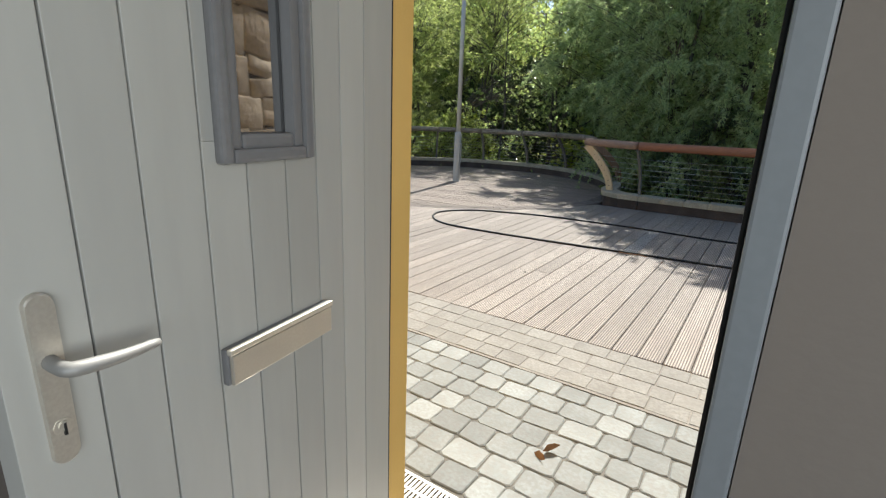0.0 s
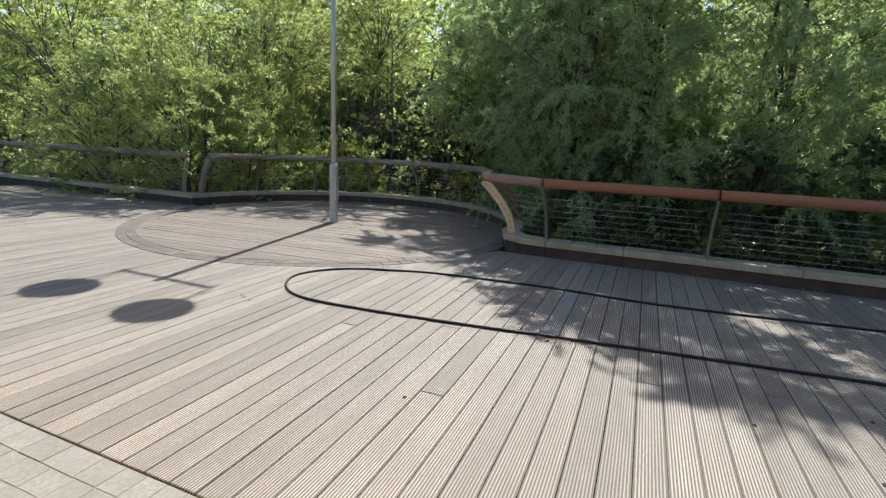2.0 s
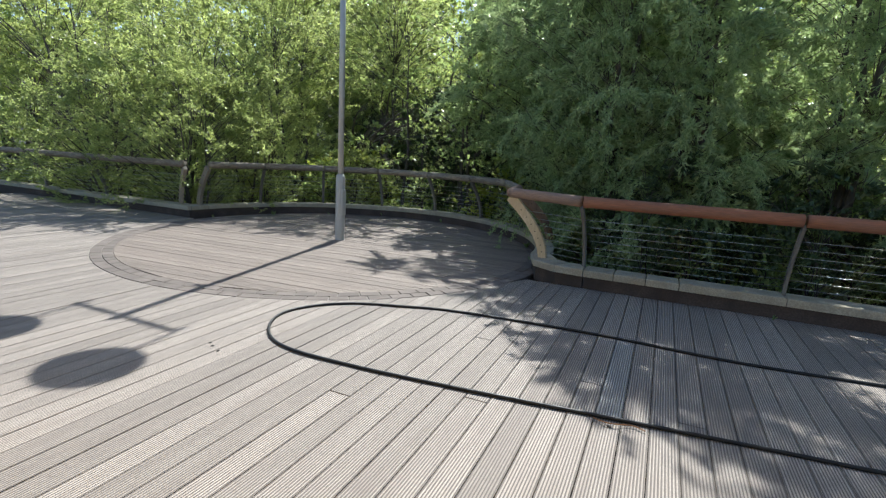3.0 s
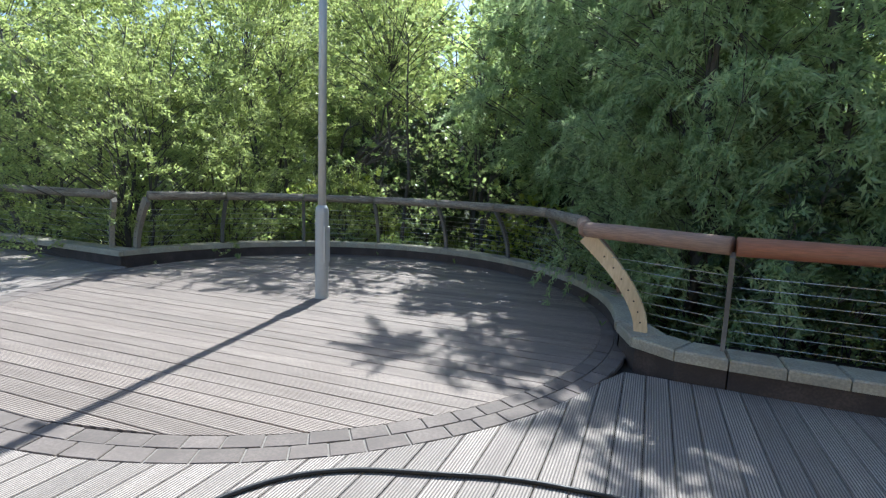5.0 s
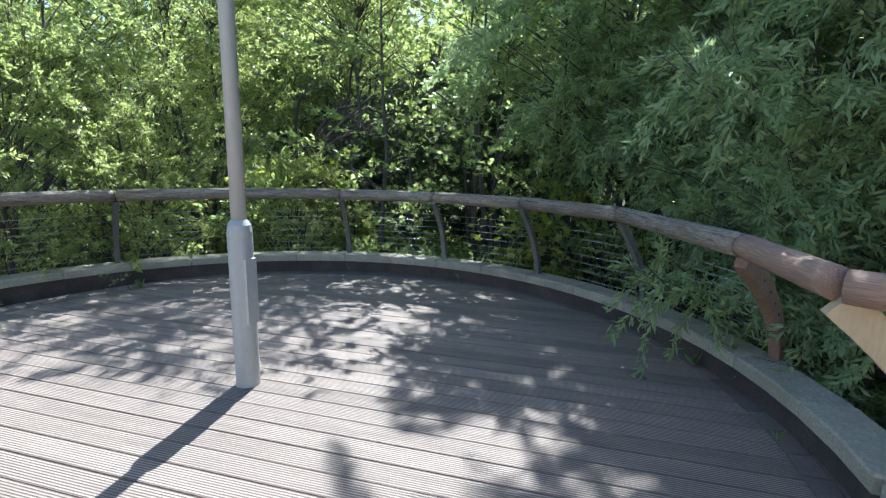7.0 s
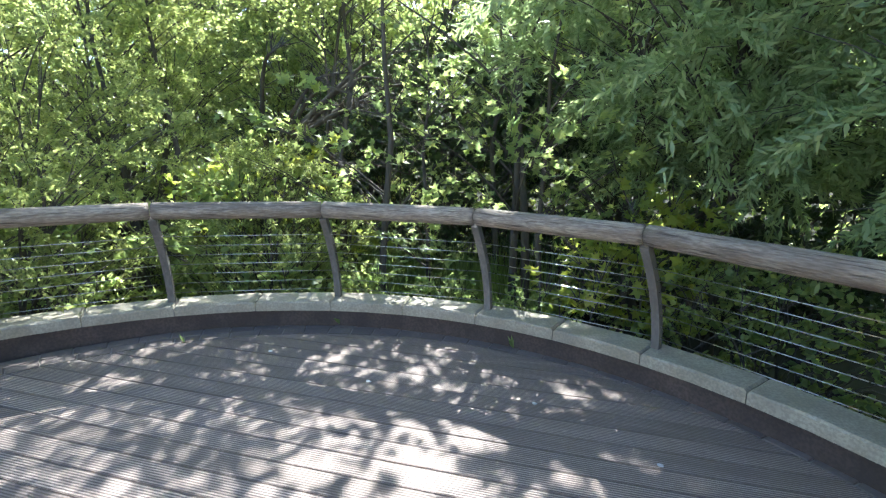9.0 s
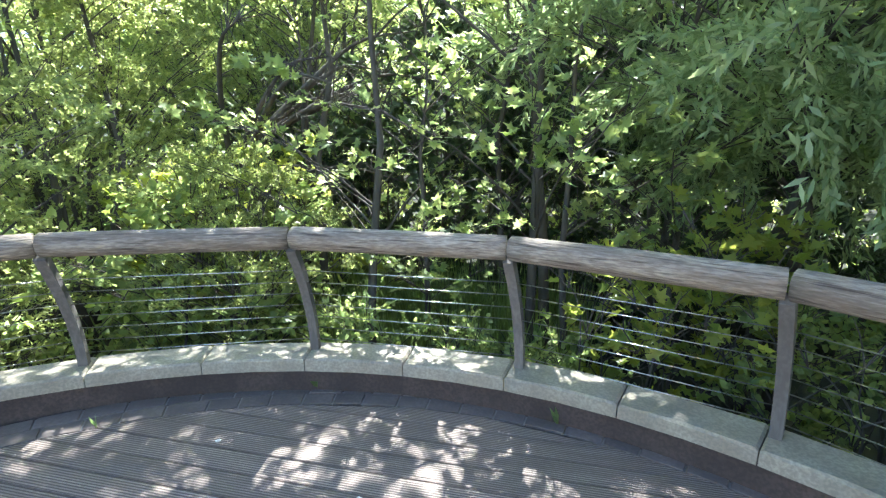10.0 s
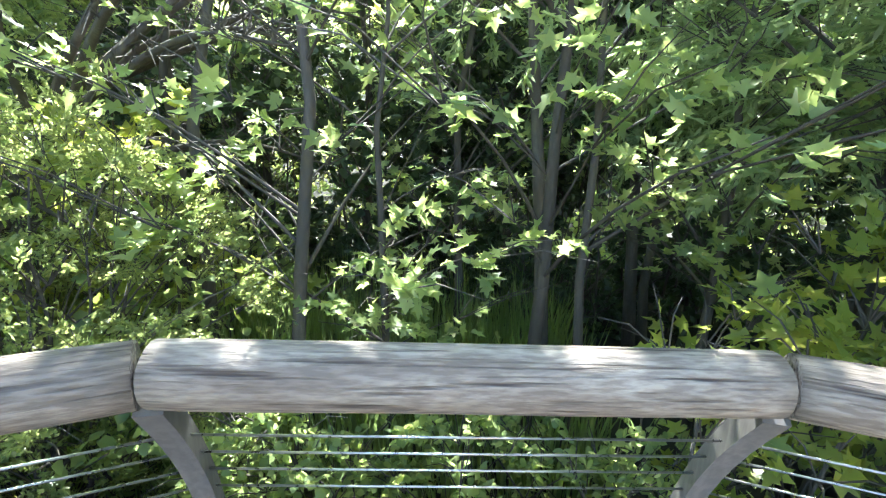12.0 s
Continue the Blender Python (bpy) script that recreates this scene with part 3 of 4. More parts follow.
# the coping turns the corner where the bay meets the straight kerb
front = [Vector(p) for p in ((-2.69, 8.84), (-2.56, 8.46), (-2.27, 8.28), (-1.94, 8.25))]
rear = [Vector(p) for p in ((-2.44, 8.93), (-2.30, 8.66), (-2.14, 8.56), (-1.94, 8.53))]
for k in range(3):
    g0, g1 = front[k].lerp(front[k + 1], 0.012), front[k].lerp(front[k + 1], 0.988)
    h0, h1 = rear[k].lerp(rear[k + 1], 0.012), rear[k].lerp(rear[k + 1], 0.988)
    part("coping", prism([g0, g1, h1, h0], KERB_Z - COPE, KERB_Z + 0.003 * (k - 1), 0.012), M_COPING, kerb)
    inset = [p.lerp(q, 0.12) for p, q in ((front[k], rear[k]), (front[k + 1], rear[k + 1]), (rear[k + 1], front[k + 1]), (rear[k], front[k]))]
    part("kerb_face", prism(inset, -0.4, KERB_Z - COPE - 0.002), M_KERB, kerb)
x = -1.935
while x < 7.5:
    w = 0.33 if x < -1.2 else 0.95
    part("coping", prism([(x, RIGHT_Y - 0.03), (x + w - 0.008, RIGHT_Y - 0.03), (x + w - 0.008, RIGHT_Y + 0.25), (x, RIGHT_Y + 0.25)], KERB_Z - COPE, KERB_Z + rng.uniform(-0.003, 0.003), 0.012), M_COPING, kerb)
    x += w
x = -9.21
while x > -23:
    part("coping", prism([(x - 0.94, LEFT_Y - 0.03), (x, LEFT_Y - 0.03), (x, LEFT_Y + 0.25), (x - 0.94, LEFT_Y + 0.25)], KERB_Z - COPE, KERB_Z + rng.uniform(-0.003, 0.003), 0.012), M_COPING, kerb)
    x -= 0.95

RAIL_Z, LEAN = 0.975, 0.33


def post_curve(base, inward, k, lean=LEAN):
    """The post's middle line: upright at its foot, leaning over the deck at its head; k from 0 to 1."""
    return Vector(base) + Vector((inward[0], inward[1], 0)) * (lean * k ** 1.75) + Vector((0, 0, (RAIL_Z - 0.04 - base[2]) * k))


def curved_post(base, inward, thick, deep0, deep1, lean=LEAN):
    inw = Vector((inward[0], inward[1], 0)).normalized()
    side = Vector((-inw.y, inw.x, 0)) * (thick / 2)
    bm = bmesh.new()
    rings = []
    n = 10
    for i in range(n + 1):
        k = i / n
        c = post_curve(base, inward, k, lean)
        d = (post_curve(base, inward, min(1, k + 0.02), lean) - post_curve(base, inward, max(0, k - 0.02), lean)).normalized()
        out = side.normalized().cross(d).normalized() * ((deep0 + (deep1 - deep0) * k) / 2)
        rings.append([bm.verts.new(c + side + out), bm.verts.new(c - side + out), bm.verts.new(c - side - out), bm.verts.new(c + side - out)])
    for p, q in zip(rings, rings[1:]):
        for j in range(4):
            bm.faces.new((p[j], p[(j + 1) % 4], q[(j + 1) % 4], q[j]))
    bm.faces.new(rings[0][::-1])
    bm.faces.new(rings[-1])
    bmesh.ops.bevel(bm, geom=[e for e in bm.edges if len(e.link_faces) == 2 and abs(e.calc_face_angle(0)) > 1.0], offset=0.006, segments=1, affect="EDGES")
    bmesh.ops.recalc_face_normals(bm, faces=bm.faces)
    return bm


def log_rail(p, q, r, seed):
    """One length of round timber from p to q, a little uneven, in its own axes (x along it)."""
    p, q = Vector(p), Vector(q)
    length = (q - p).length
    bm = bmesh.new()
    n, sides = 14, 20
    rings = []
    for i in range(n + 1):
        x = length * i / n
        ring = []
        for k in range(sides):
            t = 2 * math.pi * k / sides
            rr = r * (1 + 0.05 * noise.noise((x * 2.0 + seed * 7, math.cos(t) * 1.3, math.sin(t) * 1.3)))
            if i in (0, n):
                rr *= 0.985
            ring.append(bm.verts.new((x, rr * math.cos(t), rr * math.sin(t))))
        rings.append(ring)
    for a, b in zip(rings, rings[1:]):
        for k in range(sides):
            bm.faces.new((a[k], a[(k + 1) % sides], b[(k + 1) % sides], b[k]))
    bm.faces.new(rings[0][::-1])
    bm.faces.new(rings[-1])
    return bm, Matrix.Translation(p) @ (q - p).to_track_quat("X", "Z").to_matrix().to_4x4()


def railing(label, stations, rail_mats, ends=(), group="deck railings", thick=0.05, radius=0.062, extend=None):
    """stations: foot (x, y) and inward direction of each post; ends: which are pale wooden end posts."""
    rail = thing("railing", label, "railing", group)
    for i, (foot, inward) in enumerate(stations):
        base = (foot[0], foot[1], KERB_Z - 0.004)
        if i in ends:
            part("end_post", curved_post(base, inward, 0.06, 0.10, 0.12), ends[i], rail, "curved timber end post")
        else:
            part("post", curved_post(base, inward, thick, 0.05, 0.055), M_POST, rail)
    tops = [post_curve((f[0], f[1], KERB_Z), i, 1.0) + Vector((0, 0, 0.055)) for f, i in stations]
    if extend:
        tops = ([Vector(extend[0])] if extend[0] else []) + tops + ([Vector(extend[1])] if extend[1] else [])
    for i, (p, q) in enumerate(zip(tops, tops[1:])):
        gap = (q - p).normalized() * 0.014
        bm, m = log_rail(p + gap, q - gap, radius, i + len(stations))
        ob = part("handrail", bm, rail_mats[i % len(rail_mats)], rail, smooth=True)
        ob.matrix_world = m
    for c in range(7):
        k = 0.10 + 0.115 * c
        for (f0, i0), (f1, i1) in zip(stations, stations[1:]):
            p, q = post_curve((f0[0], f0[1], KERB_Z), i0, k), post_curve((f1[0], f1[1], KERB_Z), i1, k)
            part("cable", tube([p, q], 0.003, 6), M_CABLE, rail, smooth=True)
    for i in ends:
        f, inw = stations[i]
        side = Vector((-inw[1], inw[0], 0)).normalized() * 0.033
        for c in range(7):
            p = post_curve((f[0], f[1], KERB_Z), inw, 0.10 + 0.115 * c)
            part("cable_end", tube([p - side, p + side], 0.007, 8), M_SEAL, rail, "dark metal cable end")
    return rail


arc = [((-2.72, 10.09), (-1.15, -1.87))]
for a in (42.7, 64.4, 85.1, 106.5, 128.6, 150.8, 171.5):
    p = polar(RAD + 0.125, a)
    arc.append(((p.x, p.y), (-math.cos(radians(a)), -math.sin(radians(a)))))
railing("curved railing of weathered round timber with steel cables round the bay", arc, [M_RAIL], ends={0: M_ENDBROWN, 7: M_ENDGREY})
right = [((-2.50, 8.66), (-1.44, 0.06)), ((-1.96, 8.44), (-0.14, -0.92)), ((0.0, 8.44), (0, -0.85)), ((2.0, 8.44), (0, -0.85)), ((4.0, 8.44), (0, -0.85)), ((6.0, 8.44), (0, -0.85))]
top0 = post_curve((arc[0][0][0], arc[0][0][1], KERB_Z), arc[0][1], 1.0) + Vector((0, 0, 0.055))
railing("railing with a red-brown stained timber rail and steel cables", right, [M_RAIL_BROWN, M_RAIL_BROWN, M_RAIL_RED, M_RAIL_RED, M_RAIL_RED, M_RAIL_RED], ends={0: M_ENDPOST}, extend=(top0, None), thick=0.03)
left = [((-9.62, LEFT_Y + 0.14), (1.1, -0.5))] + [((-11.9 - 2.2 * k, LEFT_Y + 0.15), (0, -1)) for k in range(5)]
railing("straight railing of weathered timber and steel cables half hidden by shrubs", left, [M_RAIL], ends={0: M_ENDGREY})

# ---- hose and small things ----
hose = part("hose", tube(spline([(3.5, 6.2, 0.0115), (1.6, 5.78, 0.0115), (0.38, 5.61, 0.0115), (-0.59, 5.50, 0.0115), (-1.38, 5.40, 0.0115), (-2.15, 5.30, 0.0115), (-2.98, 5.22, 0.0115), (-3.55, 5.24, 0.0115), (-3.88, 5.45, 0.0115), (-4.04, 5.78, 0.0115), (-3.93, 6.10, 0.0115), (-3.69, 6.33, 0.0115), (-3.30, 6.50, 0.0115), (-2.77, 6.66, 0.0115), (-1.61, 6.76, 0.0115), (-0.52, 6.74, 0.0115), (0.81, 6.91, 0.0115), (3.5, 7.3, 0.0115)], 8), 0.0115, 8), M_HOSE, smooth=True)
tagged(hose, "long black rubber hose looped on the deck", "hose")

M_WEED = leaf_material("weed_leaf", (0.16, 0.22, 0.08), (0.10, 0.14, 0.05), 0.4, 0.4)
M_WHITE = material("white_dropping", (0.75, 0.75, 0.72), (0.6, 0.6, 0.58), scale=60, rough=0.9)
M_DARKBIT = material("dark_crumb", (0.03, 0.025, 0.02), rough=0.9)


def weed(x, y, blades, length, label):
    r = random.Random(int(100 * abs(x + y)))
    bm = bmesh.new()
    for _ in range(blades):
        t, lean = r.uniform(0, 6.28), r.uniform(0.15, 0.8)
        d = Vector((math.cos(t) * lean, math.sin(t) * lean, 1)).normalized()
        sd = d.cross(Vector((math.sin(t), -math.cos(t), 0.3))).normalized() * length * 0.11
        p = [bm.verts.new(Vector((x, y, 0)) + d * length * k + sd * w - Vector((0, 0, 0.25 * length * k * k * lean))) for k, w in ((0, 0.3), (0.5, 1), (1, 0.05), (1, -0.05), (0.5, -1), (0, -0.3))]
        bm.faces.new((p[0], p[1], p[4], p[5]))
        bm.faces.new((p[1], p[2], p[3], p[4]))
    return tagged(part("weed", bm, M_WEED), label, "weed", "weeds at the kerb foot")


for x, y, n, l in ((-6.84, 11.93, 2, 0.14), (-5.42, 11.98, 3, 0.11), (-3.13, 10.34, 9, 0.12), (-2.85, 9.45, 4, 0.08), (-8.45, 10.30, 10, 0.12), (-0.10, 8.20, 6, 0.07), (0.95, 8.2, 5, 0.06), (-7.75, 11.2, 4, 0.08)):
    weed(x, y, n, l, "small green weed growing at the foot of the kerb")


def blob(name, x, y, r, mat, label, category, group):
    q = random.Random(int(1000 * abs(x * 3 + y)))
    pts = [(x + r * q.uniform(0.6, 1.2) * math.cos(a * 0.785), y + r * q.uniform(0.6, 1.2) * math.sin(a * 0.785)) for a in range(8)]
    return tagged(part(name, prism(pts, 0.0005, 0.0035, 0.001), mat), label, category, group)


for x, y in ((-6.18, 11.15), (-5.15, 11.25), (-7.05, 11.3), (-4.5, 10.9), (-3.6, 10.1)):
    blob("bird_dropping", x, y, 0.016, M_WHITE, "small white bird dropping on the deck", "dropping", "droppings on the deck")
for x, y in ((-4.02, 5.03), (-3.96, 5.0), (-3.86, 4.96), (0.35, 4.4), (0.52, 5.05), (-0.1, 4.7), (0.62, 3.95), (-1.9, 4.1), (0.15, 3.7), (-1.33, 5.33)):
    blob("crumb", x, y, 0.014, M_DARKBIT, "dark dry leaf crumb on the deck boards", "debris", "crumbs on the deck")
tw = tagged(part("twig", tube(spline([(-1.42, 5.36, 0.012), (-1.33, 5.33, 0.02), (-1.22, 5.38, 0.014), (-1.15, 5.36, 0.012)], 4), 0.004, 5), M_DRY), "dry pale twig lying by the hose", "twig")

# ---- trees ----
nrng = np.random.default_rng(11)


def leaf_mesh(name, places, ways, length, width, mat, wide=False, lobed=False, level=0.0):
    """Many thin leaves: a folded lozenge (or a broader six-sided blade) at each place, pointing along its way."""
    n = len(places)
    ways = ways / np.linalg.norm(ways, axis=1, keepdims=True)
    rnd = nrng.normal(size=(n, 3)) + np.array((0, 0, level))
    side = np.cross(ways, rnd)
    side /= np.linalg.norm(side, axis=1, keepdims=True)
    nor = np.cross(side, ways)
    L = (length * nrng.uniform(0.65, 1.25, n))[:, None]
    W = (width * nrng.uniform(0.7, 1.2, n))[:, None]
    if lobed:
        # palmate blade: five pointed lobes round a middle
        outline = ((0.36, 0.0), (0.0, 0.03), (0.10, 0.46), (0.34, 0.24), (0.64, 0.52), (0.60, 0.19), (1.0, 0.0), (0.60, -0.19), (0.64, -0.52), (0.34, -0.24), (0.10, -0.46), (0.0, -0.03))
        pts = [places + ways * L * u + side * W * v + nor * W * (0.22 * abs(v) - 0.12 * u * u) for u, v in outline]
        faces = np.array([[0, 2 * q + 1, 2 * q + 2, 2 * q + 3] for q in range(5)])
    elif wide:
        pts = [places, places + ways * L * 0.30 + side * W * 0.5 + nor * W * 0.12, places + ways * L * 0.72 + side * W * 0.36 + nor * W * 0.10, places + ways * L,
               places + ways * L * 0.72 - side * W * 0.36 + nor * W * 0.10, places + ways * L * 0.30 - side * W * 0.5 + nor * W * 0.12]
        faces = np.array([[0, 1, 2, 3], [0, 3, 4, 5]])
    else:
        pts = [places, places + ways * L * 0.45 + side * W * 0.5 + nor * W * 0.15, places + ways * L, places + ways * L * 0.45 - side * W * 0.5 + nor * W * 0.15]
        faces = np.array([[0, 1, 2, 3]])
    k = len(pts)
    co = np.stack(pts, axis=1).reshape(-1, 3)
    idx = (np.arange(n)[:, None, None] * k + faces[None]).reshape(-1)
    me = bpy.data.meshes.new(name)
    me.vertices.add(len(co))
    me.vertices.foreach_set("co", co.astype(np.float32).ravel())
    me.loops.add(len(idx))
    me.loops.foreach_set("vertex_index", idx.astype(np.int32))
    nf = n * len(faces)
    me.polygons.add(nf)
    me.polygons.foreach_set("loop_start", np.arange(nf, dtype=np.int32) * 4)
    me.update(calc_edges=True)
    me.validate()
    me.materials.append(mat)
    return me


def tree(name, label, category, seed, height, radius, base, trunk_r, clusters, size, leaves, length, width, mat, stems=1, wide=False, hang=0.2, flat=1.0, group="trees", lobes=0.35, reach=0.55, sprays=7, lobed=False, level=0.0, limb=0.006):
    """A trunk or several stems, limbs bending out to clumps of leaves that fill an uneven crown with gaps between them."""
    r = random.Random(seed)
    bm_b = bmesh.new()
    stems_made, lines = [], []
    for k in range(stems):
        lean = Vector((r.uniform(-1, 1), r.uniform(-1, 1), 0)) * (0.10 if stems == 1 else 0.30) * radius
        foot = Vector((r.uniform(-1, 1), r.uniform(-1, 1), 0)) * (0.0 if stems == 1 else 0.13) * stems ** 0.5
        top = height * r.uniform(0.74, 0.92)
        line = [foot + lean * t + Vector((r.uniform(-1, 1), r.uniform(-1, 1), 0)) * 0.035 * height * t * (1 - t) * 2 + Vector((0, 0, top * t - 0.15)) for t in (0, 0.17, 0.33, 0.5, 0.67, 0.83, 1)]
        lines.append(line)
        stems_made.append(bmesh.new())
        rad = trunk_r * (1 if k == 0 else r.uniform(0.55, 0.9))
        tube(line, [rad * (1.25 if i == 0 else 1) * (1 - 0.8 * i / 6) for i in range(7)], 9, True, stems_made[-1])
    centres, outs = [], []
    mid, half = (height + base) / 2, (height - base) / 2
    for _ in range(clusters):
        z = base + (height - base) * r.random()
        prof = math.sqrt(max(0.08, 1 - abs((z - mid) / half) ** 3))
        t = r.uniform(0, 2 * math.pi)
        bulge = 1 + lobes * math.sin(2.0 * t + z * 1.7 + seed) * math.sin(3.0 * t - z * 1.1)
        d = radius * prof * bulge * r.random() ** 0.42
        c = Vector((d * math.cos(t), d * math.sin(t), z))
        line = min(lines, key=lambda q: (q[4].xy - c.xy).length)
        at = max(0.12, min(0.97, (z - reach * d) / line[-1].z))
        k = min(5, int(at * 6))
        a = line[k].lerp(line[k + 1], at * 6 - k)
        bend = a.lerp(c, 0.55) + Vector((r.uniform(-0.1, 0.1), r.uniform(-0.1, 0.1), 0.12 * d))
        pts = [a.lerp(bend, q).lerp(bend.lerp(c, q), q) for q in (0, 0.25, 0.5, 0.75, 1)]
        rr = min(trunk_r * 0.4, 0.004 + limb * d)
        tube(pts, [rr * (1 - 0.75 * i / 4) for i in range(5)], 5, False, bm_b)
        out = (c - a).normalized()
        for _ in range(3):
            e = c + (out + Vector((r.uniform(-1, 1), r.uniform(-1, 1), r.uniform(-0.7, 0.6) - hang * 0.5))) * size * 0.9
            tube([c.lerp(a, 0.15), c.lerp(e, 0.5) + Vector((0, 0, 0.03)), e], [0.005, 0.004, 0.002], 3, False, bm_b)
        centres.append(tuple(c))
        outs.append(tuple(out))
    ob = thing(name, label, category, group)
    for bm_t in stems_made:
        part("trunk" if stems == 1 else "stem", bm_t, M_BARK, ob, smooth=True)
    part("branchwork", bm_b, M_BARK, ob, smooth=True)["kind"] = "stuff"
    centres, outs = np.array(centres), np.array(outs)
    # leaves sit along curved sprays that fan out of each clump and droop
    count = clusters * sprays
    own = np.repeat(np.arange(clusters), sprays)
    aim = outs[own] * 0.55 + nrng.normal(size=(count, 3)) * np.array((0.62, 0.62, 0.55 * flat))
    aim /= np.linalg.norm(aim, axis=1, keepdims=True)
    reach_s = size * nrng.uniform(0.7, 1.9, count)
    root = centres[own] - outs[own] * size * 0.35 + nrng.normal(size=(count, 3)) * size * 0.16
    share = reach_s * nrng.uniform(0.45, 1.55, count)
    i = nrng.choice(count, leaves, p=share / share.sum())
    u = (nrng.random(leaves) ** 0.8)[:, None]
    drop = np.array((0, 0, 1.0)) * hang
    p = root[i] + (aim[i] * u - drop * u * u) * reach_s[i][:, None] + nrng.normal(size=(leaves, 3)) * size * 0.045
    tangent = aim[i] - 2 * drop * u
    way = tangent / np.linalg.norm(tangent, axis=1, keepdims=True) * 0.75 + nrng.normal(size=(leaves, 3)) * 0.5 - np.array((0, 0, 0.25 * hang))
    part("crown", leaf_mesh("crown", p, way, length, width, mat, wide, lobed, level), None, ob)
    return ob


def plant(first, spots, group=""):
    """Copies of a tree at (x, y, z, turn, scale); the first spot takes the tree itself."""
    for k, (x, y, z, turn, s, *thin) in enumerate(spots):
        m = Matrix.Translation((x, y, z)) @ Matrix.Diagonal((s, s * (thin[0] if thin else 1.0), s, 1.0)) @ Euler((0, 0, radians(turn))).to_matrix().to_4x4()
        if k == 0:
            first.matrix_basis = m
        else:
            c = copy_thing(first, m)
            c.matrix_basis = m


willow = tree("willow", "dense backlit willow with narrow grey-green leaves", "tree", 3, 8.5, 2.25, 0.3, 0.10, 240, 0.42, 120000, 0.105, 0.026, M_WILLOW, stems=4, hang=0.45, flat=1.0, group="willows beside the deck", lobes=0.5, sprays=9, limb=0.002)
plant(willow, [(-2.0, 10.75, -0.9, 150, 0.8, 0.58), (-0.8, 10.5, -0.9, 0, 0.89, 0.55), (1.1, 10.45, -0.9, 70, 0.85, 0.57), (3.3, 10.6, -0.9, 220, 0.86, 0.7), (5.6, 10.9, -0.9, 20, 0.9, 0.8)])
high_willow = tree("willow", "taller willow with its light green crown held above the rail", "tree", 5, 7.6, 1.9, 2.3, 0.065, 130, 0.42, 72000, 0.105, 0.026, M_WILLOW, stems=2, hang=0.45, flat=1.0, group="willows beside the deck", sprays=9)
plant(high_willow, [(-3.9, 13.7, -1.0, 0, 0.98), (-2.4, 12.8, -1.0, 200, 0.95), (-4.3, 15.8, -1.0, 90, 1.05)])
droop = tree("willow", "light green willow drooping over the curved railing", "tree", 14, 5.6, 1.45, 1.5, 0.06, 90, 0.40, 34000, 0.10, 0.025, M_WILLOW, stems=3, hang=0.6, flat=0.8, group="willows beside the deck", lobes=0.5, sprays=9)
plant(droop, [(-2.15, 11.35, -0.9, 20, 0.9)])
# Second row, added to keep sun off the growth behind the rail.
low_willow = tree("willow_bush", "dense willow bush added on the bank to shade behind the rail", "bush", 19, 4.7, 1.7, 0.1, 0.05, 110, 0.40, 42000, 0.10, 0.028, M_WILLOW, stems=5, hang=0.4, flat=0.9, group="willows beside the deck", lobes=0.3, sprays=9, limb=0.002)
plant(low_willow, [(-0.9, 12.5, -1.0, 0, 1.0), (1.3, 12.6, -1.0, 130, 1.02), (3.6, 12.7, -1.0, 250, 1.0), (6.0, 12.9, -1.0, 60, 1.0)])
# Made-up thickets: dark leaves paint the shade behind the rail and in the hollow.
bramble = tree("bramble", "added thicket whose dark green leaves stand in for shade", "bush", 61, 2.5, 1.0, 0.05, 0.015, 60, 0.26, 11000, 0.06, 0.042, M_SHADE_LEAF, stems=6, wide=True, hang=0.3, flat=0.7, group="brambles on the bank", sprays=6)
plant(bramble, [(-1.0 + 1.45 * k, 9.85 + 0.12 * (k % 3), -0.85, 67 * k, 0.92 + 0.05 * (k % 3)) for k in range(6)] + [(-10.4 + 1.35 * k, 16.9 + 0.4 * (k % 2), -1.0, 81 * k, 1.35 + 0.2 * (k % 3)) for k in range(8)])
shrub = tree("shrub", "bushy yellow-green shrub leaning over the kerb", "shrub", 8, 5.4, 2.2, 0.5, 0.08, 120, 0.44, 42000, 0.072, 0.032, M_ALDER, stems=5, hang=0.25, flat=0.7, group="shrubs behind the railing", reach=0.6, sprays=8)
plant(shrub, [(-11.9, 10.9, -0.9, 20, 1.0), (-15.8, 11.3, -0.9, 140, 1.2), (-11.9, 14.2, -1.0, 250, 0.8), (-10.3, 9.9, -0.9, 330, 0.7), (-12.7, 9.8, -0.9, 200, 0.75), (-19.5, 11.4, -0.9, 80, 1.3), (-13.8, 15.2, -1.0, 310, 1.35), (-11.0, 18.0, -1.0, 200, 1.05), (-8.4, 13.1, -1.0, 10, 0.44), (-9.9, 11.2, -0.9, 40, 0.66)])
# Crowns mostly above view, placed to shade the left of the bay.
high_shrub = tree("small_tree", "small leaning tree placed to shade the bay, yellow-green crown held high", "tree", 27, 6.6, 1.45, 3.9, 0.06, 80, 0.42, 19000, 0.07, 0.034, M_ALDER, stems=3, hang=0.25, flat=0.7, group="shrubs behind the railing", sprays=8)
plant(high_shrub, [(-8.3, 14.1, -1.0, 0, 1.0), (-10.6, 13.6, -1.0, 120, 1.0)])
tall = tree("tall_tree", "tall slender tree with bright sunlit green leaves", "tree", 21, 9.6, 2.4, 2.4, 0.13, 140, 0.55, 20000, 0.115, 0.085, M_BRIGHT, stems=1, wide=True, hang=0.3, flat=0.7, group="trees across the hollow", sprays=7)
